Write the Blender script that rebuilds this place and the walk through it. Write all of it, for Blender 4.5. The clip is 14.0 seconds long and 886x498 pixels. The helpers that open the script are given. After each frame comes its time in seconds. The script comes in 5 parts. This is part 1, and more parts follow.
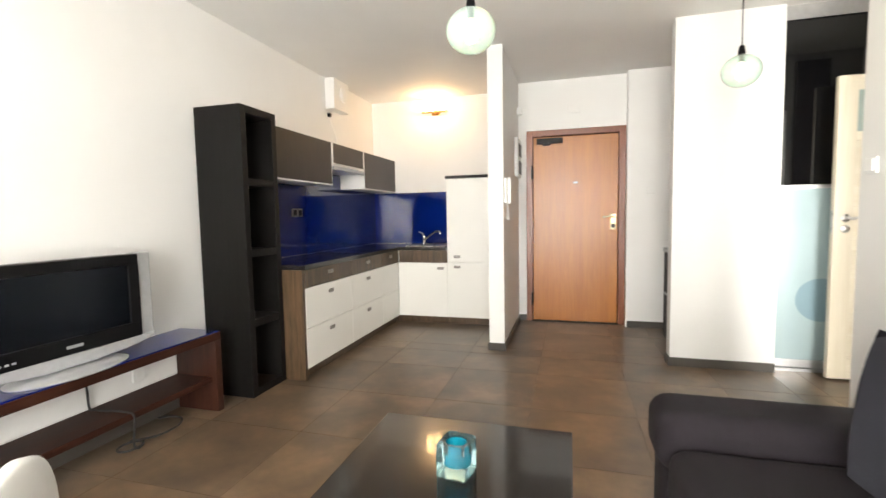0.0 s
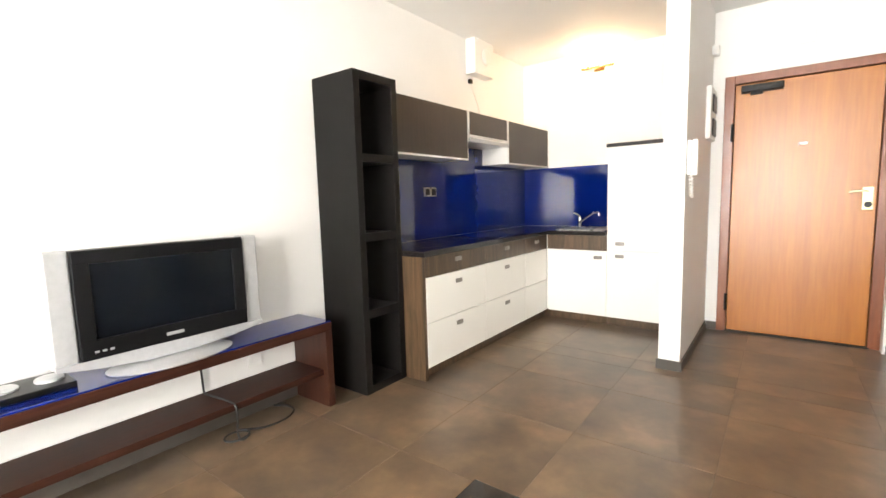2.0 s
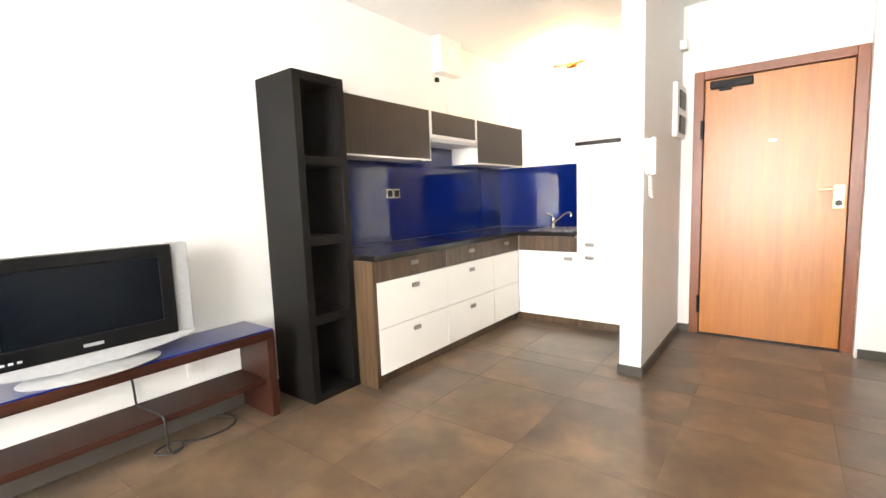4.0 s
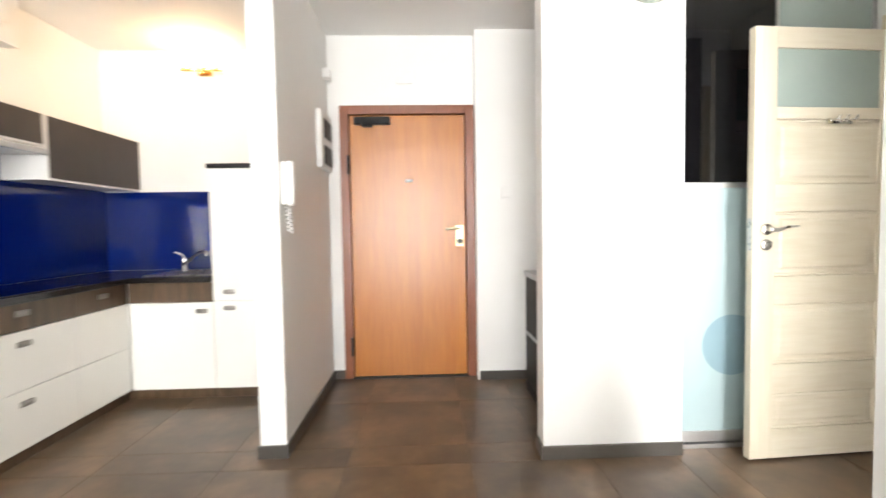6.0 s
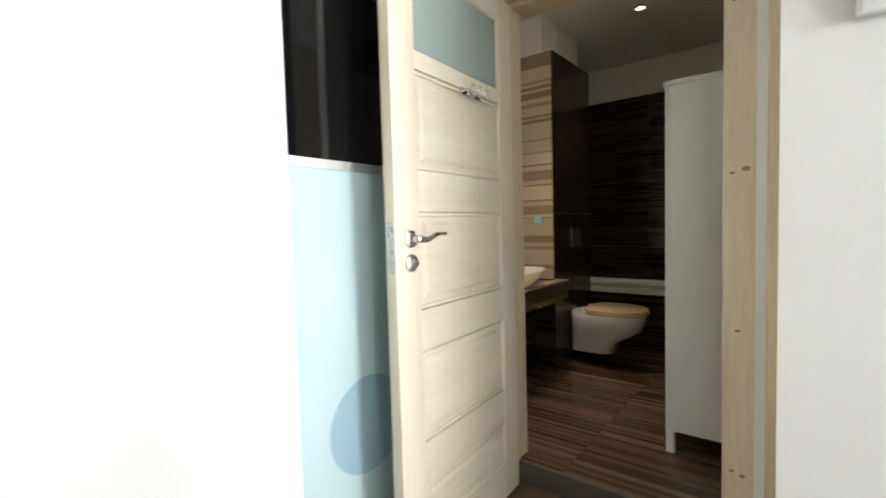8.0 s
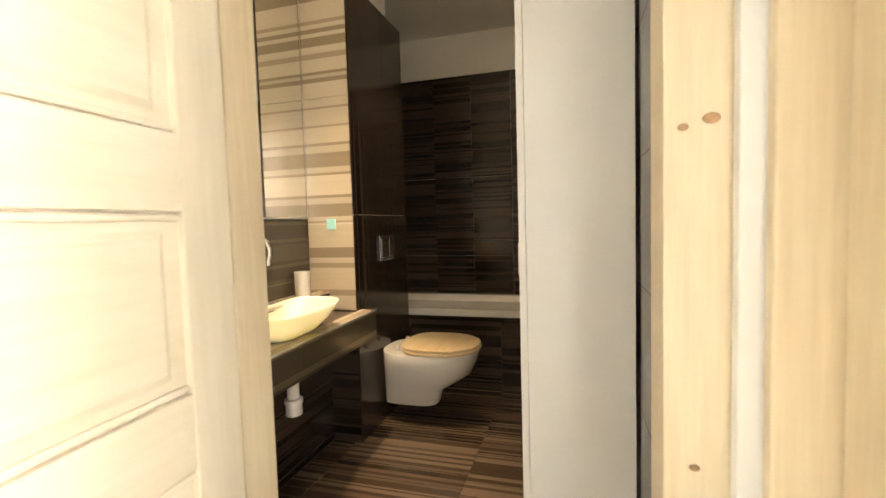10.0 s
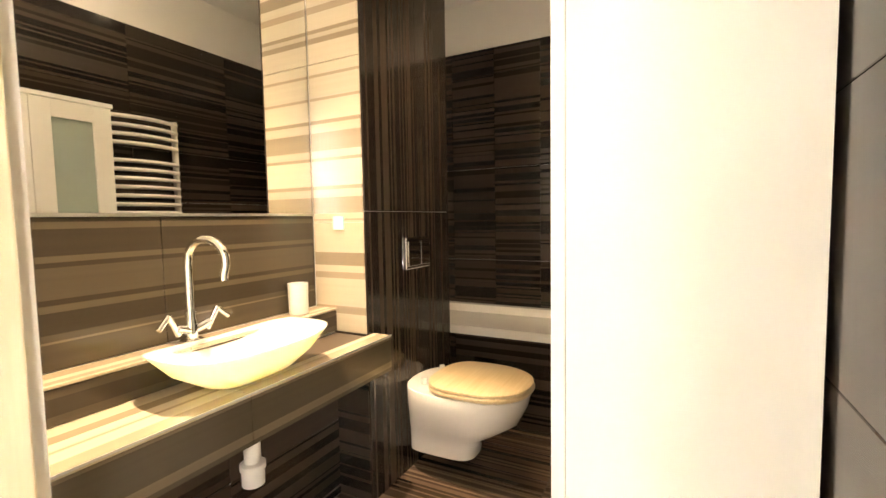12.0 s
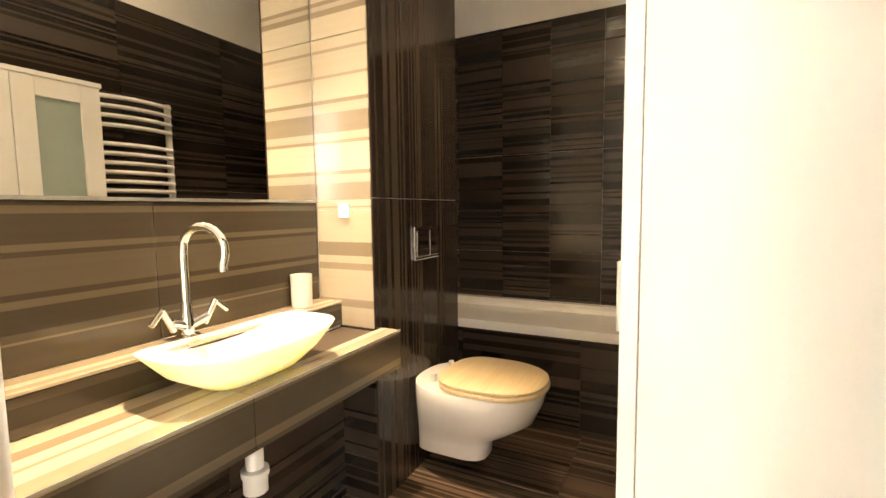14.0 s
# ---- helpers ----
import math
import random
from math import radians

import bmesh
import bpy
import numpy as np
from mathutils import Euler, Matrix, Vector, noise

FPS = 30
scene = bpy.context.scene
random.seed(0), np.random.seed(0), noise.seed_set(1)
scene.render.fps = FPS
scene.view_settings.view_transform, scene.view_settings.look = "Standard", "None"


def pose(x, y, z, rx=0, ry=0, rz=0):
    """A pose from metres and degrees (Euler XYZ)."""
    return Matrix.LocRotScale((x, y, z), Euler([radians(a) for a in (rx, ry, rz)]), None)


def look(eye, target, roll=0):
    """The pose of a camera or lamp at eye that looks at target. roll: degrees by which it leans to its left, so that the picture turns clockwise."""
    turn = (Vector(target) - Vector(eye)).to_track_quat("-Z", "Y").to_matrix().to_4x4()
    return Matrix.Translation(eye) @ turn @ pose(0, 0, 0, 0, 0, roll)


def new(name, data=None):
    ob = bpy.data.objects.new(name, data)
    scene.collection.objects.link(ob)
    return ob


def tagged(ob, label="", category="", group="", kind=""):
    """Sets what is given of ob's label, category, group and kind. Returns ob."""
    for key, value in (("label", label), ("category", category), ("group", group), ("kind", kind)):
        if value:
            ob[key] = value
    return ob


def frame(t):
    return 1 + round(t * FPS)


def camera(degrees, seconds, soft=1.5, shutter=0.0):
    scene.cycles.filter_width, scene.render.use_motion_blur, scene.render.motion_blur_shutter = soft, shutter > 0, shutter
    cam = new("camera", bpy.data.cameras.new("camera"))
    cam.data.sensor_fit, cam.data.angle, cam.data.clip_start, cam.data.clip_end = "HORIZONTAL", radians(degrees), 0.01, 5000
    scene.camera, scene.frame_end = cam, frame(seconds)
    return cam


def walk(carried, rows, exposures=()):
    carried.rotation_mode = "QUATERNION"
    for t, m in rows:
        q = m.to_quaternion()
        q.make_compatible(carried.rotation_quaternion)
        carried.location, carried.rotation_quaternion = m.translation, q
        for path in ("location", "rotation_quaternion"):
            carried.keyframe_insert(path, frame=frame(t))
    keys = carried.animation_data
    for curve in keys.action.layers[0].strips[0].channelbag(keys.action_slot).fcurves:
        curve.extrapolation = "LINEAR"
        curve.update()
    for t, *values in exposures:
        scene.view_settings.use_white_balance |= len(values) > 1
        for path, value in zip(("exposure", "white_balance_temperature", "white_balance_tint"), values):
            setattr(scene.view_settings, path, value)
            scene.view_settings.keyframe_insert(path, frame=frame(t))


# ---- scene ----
cam = camera(89.1, 14.0, 1.5, 0.4)
PATH = [
    (0, (0.704, 0.478, 1.17), (0.162, 2.397, 1.024), -1.0),
    (0.5, (0.698, 0.643, 1.168), (-0.033, 2.5, 1.032), -0.9),
    (1, (0.692, 0.844, 1.174), (-0.241, 2.607, 1.029), -0.9),
    (1.5, (0.685, 1.024, 1.162), (-0.414, 2.688, 0.990), -1.5),
    (2, (0.650, 1.120, 1.156), (-0.548, 2.712, 0.938), -1.6),
    (2.2, (0.640, 1.150, 1.154), (-0.585, 2.731, 0.920), -1.7),
    (4.3, (0.873, 1.415, 1.178), (-0.333, 3.000, 0.959), -2.3),
    (4.5, (0.873, 1.435, 1.186), (-0.246, 3.078, 0.979), -2.0),
    (5, (0.864, 1.495, 1.184), (0.07, 3.323, 1.019), -1.5),
    (5.5, (0.852, 1.689, 1.182), (0.463, 3.646, 1.047), -1.3),
    (6, (0.882, 2.050, 1.140), (0.956, 4.050, 1.047), -0.9),
    (6.5, (0.932, 2.380, 1.143), (1.432, 4.314, 1.059), -1.3),
    (7, (1.031, 2.670, 1.138), (1.998, 4.420, 1.054), -1.6),
    (7.5, (1.232, 2.930, 1.142), (2.498, 4.475, 1.046), -1.6),
    (8, (1.484, 3.185, 1.148), (3.044, 4.432, 1.043), -1.6),
    (8.5, (1.739, 3.351, 1.147), (3.498, 4.297, 1.042), -1.4),
    (9, (2.001, 3.467, 1.157), (3.902, 4.079, 1.049), -1.6),
    (9.2, (2.091, 3.495, 1.156), (4.020, 4.014, 1.051), -1.7),
    (11.5, (2.999, 3.519, 1.177), (4.806, 4.364, 1.036), -1.26),
    (12, (3.063, 3.512, 1.177), (4.834, 4.433, 1.043), -1.01),
    (12.5, (3.100, 3.538, 1.170), (4.870, 4.458, 1.033), -0.97),
    (13, (3.124, 3.583, 1.168), (4.899, 4.494, 1.016), -0.65),
    (13.5, (3.131, 3.604, 1.159), (4.904, 4.515, 0.994), -0.79),
    (14, (3.125, 3.609, 1.165), (4.901, 4.514, 0.993), -0.74),
]
EXPOSURES = [
    (0, -0.42, 6500, 9), (2, 0.12, 6500, 10), (5, 0.4, 6450, 10), (6, 0.0, 6250, 10), (6.5, -0.15, 6050, 8), (7.0, -0.33, 5800, 5), (7.5, -0.42, 5750, 5), (8, -0.35, 6000, 7), (8.5, -0.25, 6500, 10),
    (9.0, 0.33, 6700, 10), (9.2, 0.5, 6800, 10), (10.5, 1.6, 6900, 10), (11.3, 2.15, 6950, 12), (14, 2.05, 6950, 12),
]
walk(cam, [(t, look(eye, aim, roll)) for t, eye, aim, roll in PATH], EXPOSURES)
TILE_X, TILE_Y = -0.12, 2.57

# ---- world, sun, large lights ----
world = bpy.data.worlds.new("sky_world")
scene.world = world
world.use_nodes = True
wn = world.node_tree
sky = wn.nodes.new("ShaderNodeTexSky")
sky.sky_type = "NISHITA"
sky.sun_disc = False
sky.sun_elevation = radians(42)
sky.sun_rotation = radians(20)
wn.nodes["Background"].inputs[1].default_value = 0.12
wn.links.new(sky.outputs[0], wn.nodes["Background"].inputs[0])

sun = new("sun", bpy.data.lights.new("sun", "SUN"))
sun.data.energy, sun.data.angle, sun.data.color = 2.0, radians(0.6), (1.0, 0.95, 0.88)
sun.matrix_world = look((0, 20, 18), (0, 0, 0))


def area(name, eye, target, w, h, power, color):
    la = bpy.data.lights.new(name, "AREA")
    la.shape, la.size, la.size_y, la.energy, la.color = "RECTANGLE", w, h, power, color
    ob = new(name, la)
    ob.matrix_world = look(eye, target)
    return ob


def bulb(name, at, power, color, r=0.03):
    la = bpy.data.lights.new(name, "POINT")
    la.energy, la.color, la.shadow_soft_size = power, color, r
    ob = new(name, la)
    ob.location = at
    return ob


def spot(name, eye, target, power, color, angle, r=0.03, blend=0.5):
    la = bpy.data.lights.new(name, "SPOT")
    la.energy, la.color, la.shadow_soft_size, la.spot_size, la.spot_blend = power, color, r, radians(angle), blend
    ob = new(name, la)
    ob.matrix_world = look(eye, target)
    return ob


DAY = (1.0, 0.963, 0.905)
WARM = (1.0, 0.60, 0.27)
area("living_window_light", (0.45, -1.77, 1.26), (0.45, 2.0, 1.26), 2.1, 2.3, 380, DAY)
area("bedroom_window_light", (3.9, -1.07, 1.25), (3.9, 2.0, 1.25), 1.6, 2.1, 420, DAY)
# added fill lamp behind the bedroom opening, brightens the open bathroom door
area("bedroom_doorway_light", (2.62, 2.45, 1.2), (2.62, 4.0, 1.2), 0.44, 2.0, 60, DAY)
KLAMP = Vector((-0.84, 5.63, 2.40))
for i in (-1, 0, 1):
    bulb("kitchen_bulb", KLAMP + Vector((0.11 * i, -0.05, 0.03)), 4.5, WARM, 0.02)
BATH = (1.0, 0.755, 0.49)
spot("bath_spot_basin", (4.0, 4.47, 2.55), (3.87, 4.56, 0.85), 98, BATH, 62, blend=0.8)
spot("bath_spot_mid", (4.75, 4.05, 2.55), (4.80, 4.15, 0.1), 12, BATH, 80)
bulb("bath_dome_bulb", (3.95, 3.95, 2.47), 2.6, BATH, 0.06)


# ---- materials ----
def material(name):
    m = bpy.data.materials.new(name)
    m.use_nodes = True
    return m, m.node_tree, m.node_tree.nodes["Principled BSDF"]


def coords(nt, scale=(1, 1, 1), shift=0.0, kind="Position"):
    """Place in metres, stretched; shift: how far each object's own random number moves it."""
    if kind == "Position":
        src = nt.nodes.new("ShaderNodeNewGeometry").outputs["Position"]
    else:
        src = nt.nodes.new("ShaderNodeTexCoord").outputs["Object"]
    mp = nt.nodes.new("ShaderNodeMapping")
    mp.inputs["Scale"].default_value = scale
    nt.links.new(src, mp.inputs["Vector"])
    if shift:
        inf = nt.nodes.new("ShaderNodeObjectInfo")
        mul = nt.nodes.new("ShaderNodeMath")
        mul.operation = "MULTIPLY"
        mul.inputs[1].default_value = shift
        nt.links.new(inf.outputs["Random"], mul.inputs[0])
        comb = nt.nodes.new("ShaderNodeCombineXYZ")
        for k in range(3):
            nt.links.new(mul.outputs[0], comb.inputs[k])
        nt.links.new(comb.outputs[0], mp.inputs["Location"])
    return mp.outputs[0]


def noise_tex(nt, vec, scale, detail=4.0, rough=0.55, distort=0.0):
    n = nt.nodes.new("ShaderNodeTexNoise")
    n.inputs["Scale"].default_value = scale
    n.inputs["Detail"].default_value = detail
    n.inputs["Roughness"].default_value = rough
    n.inputs["Distortion"].default_value = distort
    nt.links.new(vec, n.inputs["Vector"])
    return n.outputs["Fac"]


def ramp(nt, fac, stops, mode="LINEAR"):
    r = nt.nodes.new("ShaderNodeValToRGB")
    r.color_ramp.interpolation = mode
    while len(r.color_ramp.elements) < len(stops):
        r.color_ramp.elements.new(0.5)
    for e, (p, c) in zip(r.color_ramp.elements, stops):
        e.position, e.color = p, (*c, 1)
    nt.links.new(fac, r.inputs[0])
    return r.outputs["Color"]


def mix(nt, fac, a, b, blend="MIX"):
    n = nt.nodes.new("ShaderNodeMix")
    n.data_type, n.blend_type = "RGBA", blend
    for sock, v in ((n.inputs[0], fac), (n.inputs[6], a), (n.inputs[7], b)):
        if isinstance(v, bpy.types.NodeSocket):
            nt.links.new(v, sock)
        elif isinstance(v, tuple):
            sock.default_value = (*v, 1)
        else:
            sock.default_value = v
    return n.outputs[2]


def bump(nt, bs, height, strength=0.1, dist=0.01):
    b = nt.nodes.new("ShaderNodeBump")
    b.inputs["Strength"].default_value, b.inputs["Distance"].default_value = strength, dist
    nt.links.new(height, b.inputs["Height"])
    nt.links.new(b.outputs[0], bs.inputs["Normal"])


def vary_rough(nt, bs, fac, lo, hi):
    mr = nt.nodes.new("ShaderNodeMapRange")
    mr.inputs["To Min"].default_value, mr.inputs["To Max"].default_value = lo, hi
    nt.links.new(fac, mr.inputs["Value"])
    nt.links.new(mr.outputs[0], bs.inputs["Roughness"])


def painted(name, color, rough=0.6, grain=260, strength=0.08, stain=0.03):
    m, nt, bs = material(name)
    p = coords(nt)
    big = noise_tex(nt, p, 1.3, 5)
    dark = tuple(c * (1 - stain * 2) for c in color)
    nt.links.new(ramp(nt, big, ((0.3, dark), (0.7, color))), bs.inputs["Base Color"])
    fine = noise_tex(nt, p, grain, 3)
    bump(nt, bs, fine, strength, 0.002)
    vary_rough(nt, bs, big, rough - 0.06, rough + 0.06)
    return m


def plain(name, color, rough=0.4, metal=0.0, coat=0.0, wear=0.05, scale=40, spec=0.5):
    m, nt, bs = material(name)
    p = coords(nt, kind="Object")
    n = noise_tex(nt, p, scale, 4)
    nt.links.new(ramp(nt, n, ((0.3, tuple(c * (1 - wear) for c in color)), (0.7, tuple(min(1, c * (1 + wear)) for c in color)))), bs.inputs["Base Color"])
    vary_rough(nt, bs, n, max(0.02, rough - 0.05), rough + 0.05)
    bs.inputs["Metallic"].default_value = metal
    bs.inputs["Coat Weight"].default_value = coat
    bs.inputs["Specular IOR Level"].default_value = spec
    return m


def wood(name, dark, light, axis="Z", rough=0.35, density=26.0, coat=0.0, contrast=(0.32, 0.68), strength=0.06, shift=3.0, spec=0.5):
    """Straight-grained veneer; the grain runs along the axis."""
    m, nt, bs = material(name)
    s = {"X": (0.06, 1, 1), "Y": (1, 0.06, 1), "Z": (1, 1, 0.06)}[axis]
    p = coords(nt, s, shift)
    a = noise_tex(nt, p, density, 6, 0.6, 0.4)
    b = noise_tex(nt, p, density * 7, 3, 0.5)
    broad = noise_tex(nt, coords(nt, (1, 1, 0.4), shift), 2.2, 3)
    col = ramp(nt, a, ((contrast[0], dark), (contrast[1], light)))
    col = mix(nt, 0.35, col, ramp(nt, b, ((0.35, dark), (0.65, light))))
    col = mix(nt, 0.5, col, ramp(nt, broad, ((0.3, (0.72, 0.72, 0.72)), (0.7, (1, 1, 1)))), "MULTIPLY")
    nt.links.new(col, bs.inputs["Base Color"])
    vary_rough(nt, bs, a, rough - 0.06, rough + 0.08)
    bump(nt, bs, b, strength, 0.001)
    bs.inputs["Coat Weight"].default_value = coat
    bs.inputs["Coat Roughness"].default_value = 0.08
    bs.inputs["Specular IOR Level"].default_value = spec
    return m


def stripes(name, stops, axis="Z", density=6.0, rough=0.14, shift=0.0, detail=3.0):
    """Glazed tile with woven-looking stripes across the axis, cut at each tile by its own random number."""
    m, nt, bs = material(name)
    k = 0.0
    s = {"X": (1, k, k), "Y": (k, 1, k), "Z": (k, k, 1)}[axis]
    p = coords(nt, s, shift)
    a = noise_tex(nt, p, density, detail, 0.7)
    col = ramp(nt, a, stops, "CONSTANT")
    fine = noise_tex(nt, coords(nt, tuple(v * 1.0 for v in s), shift), density * 9, 2)
    col = mix(nt, 0.2, col, ramp(nt, fine, ((0.35, (0.72, 0.72, 0.72)), (0.65, (1, 1, 1)))), "MULTIPLY")
    nt.links.new(col, bs.inputs["Base Color"])
    vary_rough(nt, bs, a, rough - 0.03, rough + 0.08)
    bump(nt, bs, fine, 0.05, 0.0006)
    return m


M_WALL = painted("white_wall_paint", (0.80, 0.795, 0.775), 0.55)
M_CEIL = painted("ceiling_paint", (0.85, 0.845, 0.825), 0.7, 200, 0.1)
M_GROUT = plain("grout", (0.075, 0.054, 0.038), 0.6)
M_SKIRT = painted("skirting_tile", (0.085, 0.075, 0.065), 0.35, 120, 0.05, 0.2)


def floor_tile_material():
    m, nt, bs = material("brown_porcelain_floor")
    p = coords(nt, (1, 1, 1), 4.0)
    cloud = noise_tex(nt, p, 3.4, 5, 0.55)
    col = ramp(nt, cloud, ((0.1, (0.030, 0.026, 0.023)), (0.5, (0.122, 0.081, 0.050)), (0.9, (0.27, 0.175, 0.100))))
    fine = noise_tex(nt, p, 16.0, 6, 0.65)
    col = mix(nt, 0.45, col, ramp(nt, fine, ((0.3, (0.62, 0.62, 0.62)), (0.7, (1, 1, 1)))), "MULTIPLY")
    nt.links.new(col, bs.inputs["Base Color"])
    bs.inputs["Roughness"].default_value = 0.29
    return m


M_FLOOR = floor_tile_material()
M_BLACKWOOD = wood("black_brown_foil", (0.003, 0.0026, 0.0024), (0.0075, 0.0064, 0.0057), "Z", 0.5, 40, spec=0.15)
M_WENGE = wood("wenge_front", (0.016, 0.0105, 0.008), (0.036, 0.024, 0.018), "Z", 0.36, 60, 0.0, spec=0.35)
M_ZEBRA = wood("brown_zebrano", (0.034, 0.0195, 0.0095), (0.118, 0.071, 0.037), "Z", 0.37, 30, 0.0, (0.38, 0.62))
M_ZEBRA_H = wood("brown_zebrano_drawer", (0.034, 0.0195, 0.0095), (0.118, 0.071, 0.037), "Z", 0.37, 30, 0.0, (0.38, 0.62))
M_FRONT = plain("white_lacquer_front", (0.80, 0.79, 0.75), 0.35, wear=0.01, scale=3)
M_CARCASS = plain("white_melamine", (0.76, 0.755, 0.73), 0.45, wear=0.01, scale=3)
M_ALU = plain("brushed_aluminium", (0.62, 0.62, 0.62), 0.35, 0.9)
M_CHROME = plain("chrome", (0.80, 0.79, 0.77), 0.08, 1.0, wear=0.02)
M_NICKEL = plain("satin_nickel", (0.52, 0.51, 0.49), 0.28, 1.0)
M_PULL = plain("dull_grey_pull", (0.30, 0.28, 0.26), 0.4, 0.8)
M_GRANITE = plain("black_stone_worktop", (0.014, 0.012, 0.012), 0.12, wear=0.5, scale=300)
M_BLUE = plain("blue_lacquered_glass", (0.0012, 0.009, 0.105), 0.03, coat=0.35, wear=0.02, spec=0.5)
M_DOORWOOD = wood("orange_beech_veneer", (0.31, 0.097, 0.005), (0.43, 0.152, 0.010), "Z", 0.36, 10, 0.0, (0.25, 0.75), 0.03, spec=0.5)
M_DOORWOOD.node_tree.nodes["Principled BSDF"].inputs["Coat Weight"].default_value = 0.08
M_DOORWOOD.node_tree.nodes["Principled BSDF"].inputs["Coat Roughness"].default_value = 0.29
M_DOORFRAME = wood("red_brown_frame", (0.15, 0.04, 0.014), (0.24, 0.075, 0.026), "Z", 0.35, 30, 0.2)
M_PINE = wood("pale_limed_pine", (0.72, 0.64, 0.49), (0.82, 0.76, 0.63), "Z", 0.4, 9, 0.0, strength=0.02)
M_PINE_H = wood("pale_limed_pine_rail", (0.72, 0.64, 0.49), (0.82, 0.76, 0.63), "X", 0.4, 9, 0.0, strength=0.02)
M_CASING = wood("yellow_pine_casing", (0.66, 0.53, 0.345), (0.79, 0.69, 0.50), "Z", 0.4, 12, 0.1)
M_KNOT = plain("pine_knot", (0.34, 0.20, 0.09), 0.45, wear=0.4)
M_BENCH = wood("mahogany_veneer", (0.015, 0.0046, 0.003), (0.042, 0.0135, 0.0075), "Y", 0.5, 20, 0.0, spec=0.15)
M_BENCH_V = wood("mahogany_veneer_upright", (0.015, 0.0046, 0.003), (0.042, 0.0135, 0.0075), "Z", 0.35, 20, 0.1, spec=0.3)
M_BLACK = plain("black_plastic", (0.005, 0.005, 0.0055), 0.3, spec=0.15)
M_SCREEN = plain("dark_screen", (0.003, 0.004, 0.006), 0.16, wear=0.1, spec=0.2)
M_SILVER = plain("silver_plastic", (0.40, 0.41, 0.42), 0.35, 0.3)
M_WHITE = plain("white_plastic", (0.78, 0.78, 0.76), 0.3, wear=0.02)
M_RUBBER = plain("dark_rubber", (0.012, 0.012, 0.012), 0.6)
M_CERAMIC = plain("white_ceramic", (0.78, 0.76, 0.72), 0.1, coat=0.6, wear=0.01)
M_SEAT = wood("light_wood_seat", (0.64, 0.47, 0.25), (0.78, 0.63, 0.39), "X", 0.36, 14, 0.3)
M_CREAM = plain("cream_brass_plate", (0.72, 0.62, 0.38), 0.22, 0.6)
M_BRASS = plain("brass", (0.62, 0.42, 0.18), 0.25, 1.0)
M_TABLE = wood("black_brown_table", (0.004, 0.0028, 0.0025), (0.010, 0.0065, 0.005), "X", 0.09, 24, 0.3, spec=0.35)
M_BLACKGLASS = plain("black_mirror_glass", (0.003, 0.003, 0.0035), 0.025, coat=0.5, wear=0.02)
M_FROST = plain("frosted_blue_glass", (0.35, 0.445, 0.462), 0.16, coat=0.5, wear=0.03, scale=3)
M_FROST_DOT = plain("grey_blue_disc", (0.22, 0.325, 0.37), 0.16, coat=0.5, wear=0.03, scale=3)
M_FROST_GREEN = plain("frosted_green_glass", (0.36, 0.43, 0.40), 0.25, coat=0.3, wear=0.03, scale=6)
M_LAMINATE = wood("dark_striped_laminate", (0.012, 0.007, 0.005), (0.15, 0.10, 0.074), "Z", 0.45, 60, 0.0, (0.50, 0.62), 0.2)
M_GREEN_LED = plain("turquoise_switch", (0.42, 0.83, 0.85), 0.3)

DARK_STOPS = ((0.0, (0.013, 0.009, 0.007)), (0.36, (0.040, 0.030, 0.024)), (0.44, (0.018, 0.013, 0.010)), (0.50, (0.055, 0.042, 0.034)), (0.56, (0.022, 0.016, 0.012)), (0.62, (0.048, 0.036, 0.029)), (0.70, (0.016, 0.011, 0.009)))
MID_STOPS = ((0.0, (0.035, 0.028, 0.020)), (0.34, (0.095, 0.076, 0.050)), (0.42, (0.048, 0.038, 0.027)), (0.48, (0.082, 0.066, 0.045)), (0.54, (0.15, 0.122, 0.083)), (0.58, (0.055, 0.044, 0.031)), (0.66, (0.10, 0.081, 0.055)))
LIGHT_STOPS = ((0.0, (0.34, 0.28, 0.20)), (0.36, (0.50, 0.43, 0.325)), (0.43, (0.30, 0.245, 0.17)), (0.48, (0.58, 0.51, 0.39)), (0.54, (0.38, 0.31, 0.225)), (0.58, (0.56, 0.49, 0.375)), (0.66, (0.33, 0.27, 0.19)))
FLOOR_STOPS = ((0.0, (0.045, 0.03, 0.02)), (0.40, (0.12, 0.08, 0.055)), (0.47, (0.06, 0.04, 0.028)), (0.53, (0.17, 0.12, 0.08)), (0.59, (0.08, 0.055, 0.038)))
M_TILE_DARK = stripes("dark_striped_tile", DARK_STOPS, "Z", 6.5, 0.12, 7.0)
M_TILE_MID = stripes("brown_striped_tile", MID_STOPS, "Z", 6.5, 0.1, 0.0, 2.2)
M_TILE_LIGHT = stripes("beige_striped_tile", LIGHT_STOPS, "Z", 5.0, 0.1, 0.0, 2.2)
M_TILE_TOP = stripes("beige_striped_top_tile", LIGHT_STOPS, "Y", 3.5, 0.1, 0.0)
VERT_STOPS = ((0.0, (0.022, 0.016, 0.012)), (0.40, (0.045, 0.034, 0.025)), (0.46, (0.026, 0.019, 0.015)), (0.50, (0.056, 0.043, 0.032)), (0.54, (0.030, 0.022, 0.017)), (0.61, (0.042, 0.032, 0.024)))
M_TILE_VERT = stripes("dark_upright_striped_tile", VERT_STOPS, "X", 7.0, 0.1, 0.0)
M_TILE_FLOOR = stripes("brown_striped_floor_tile", FLOOR_STOPS, "X", 10.0, 0.2, 5.0)


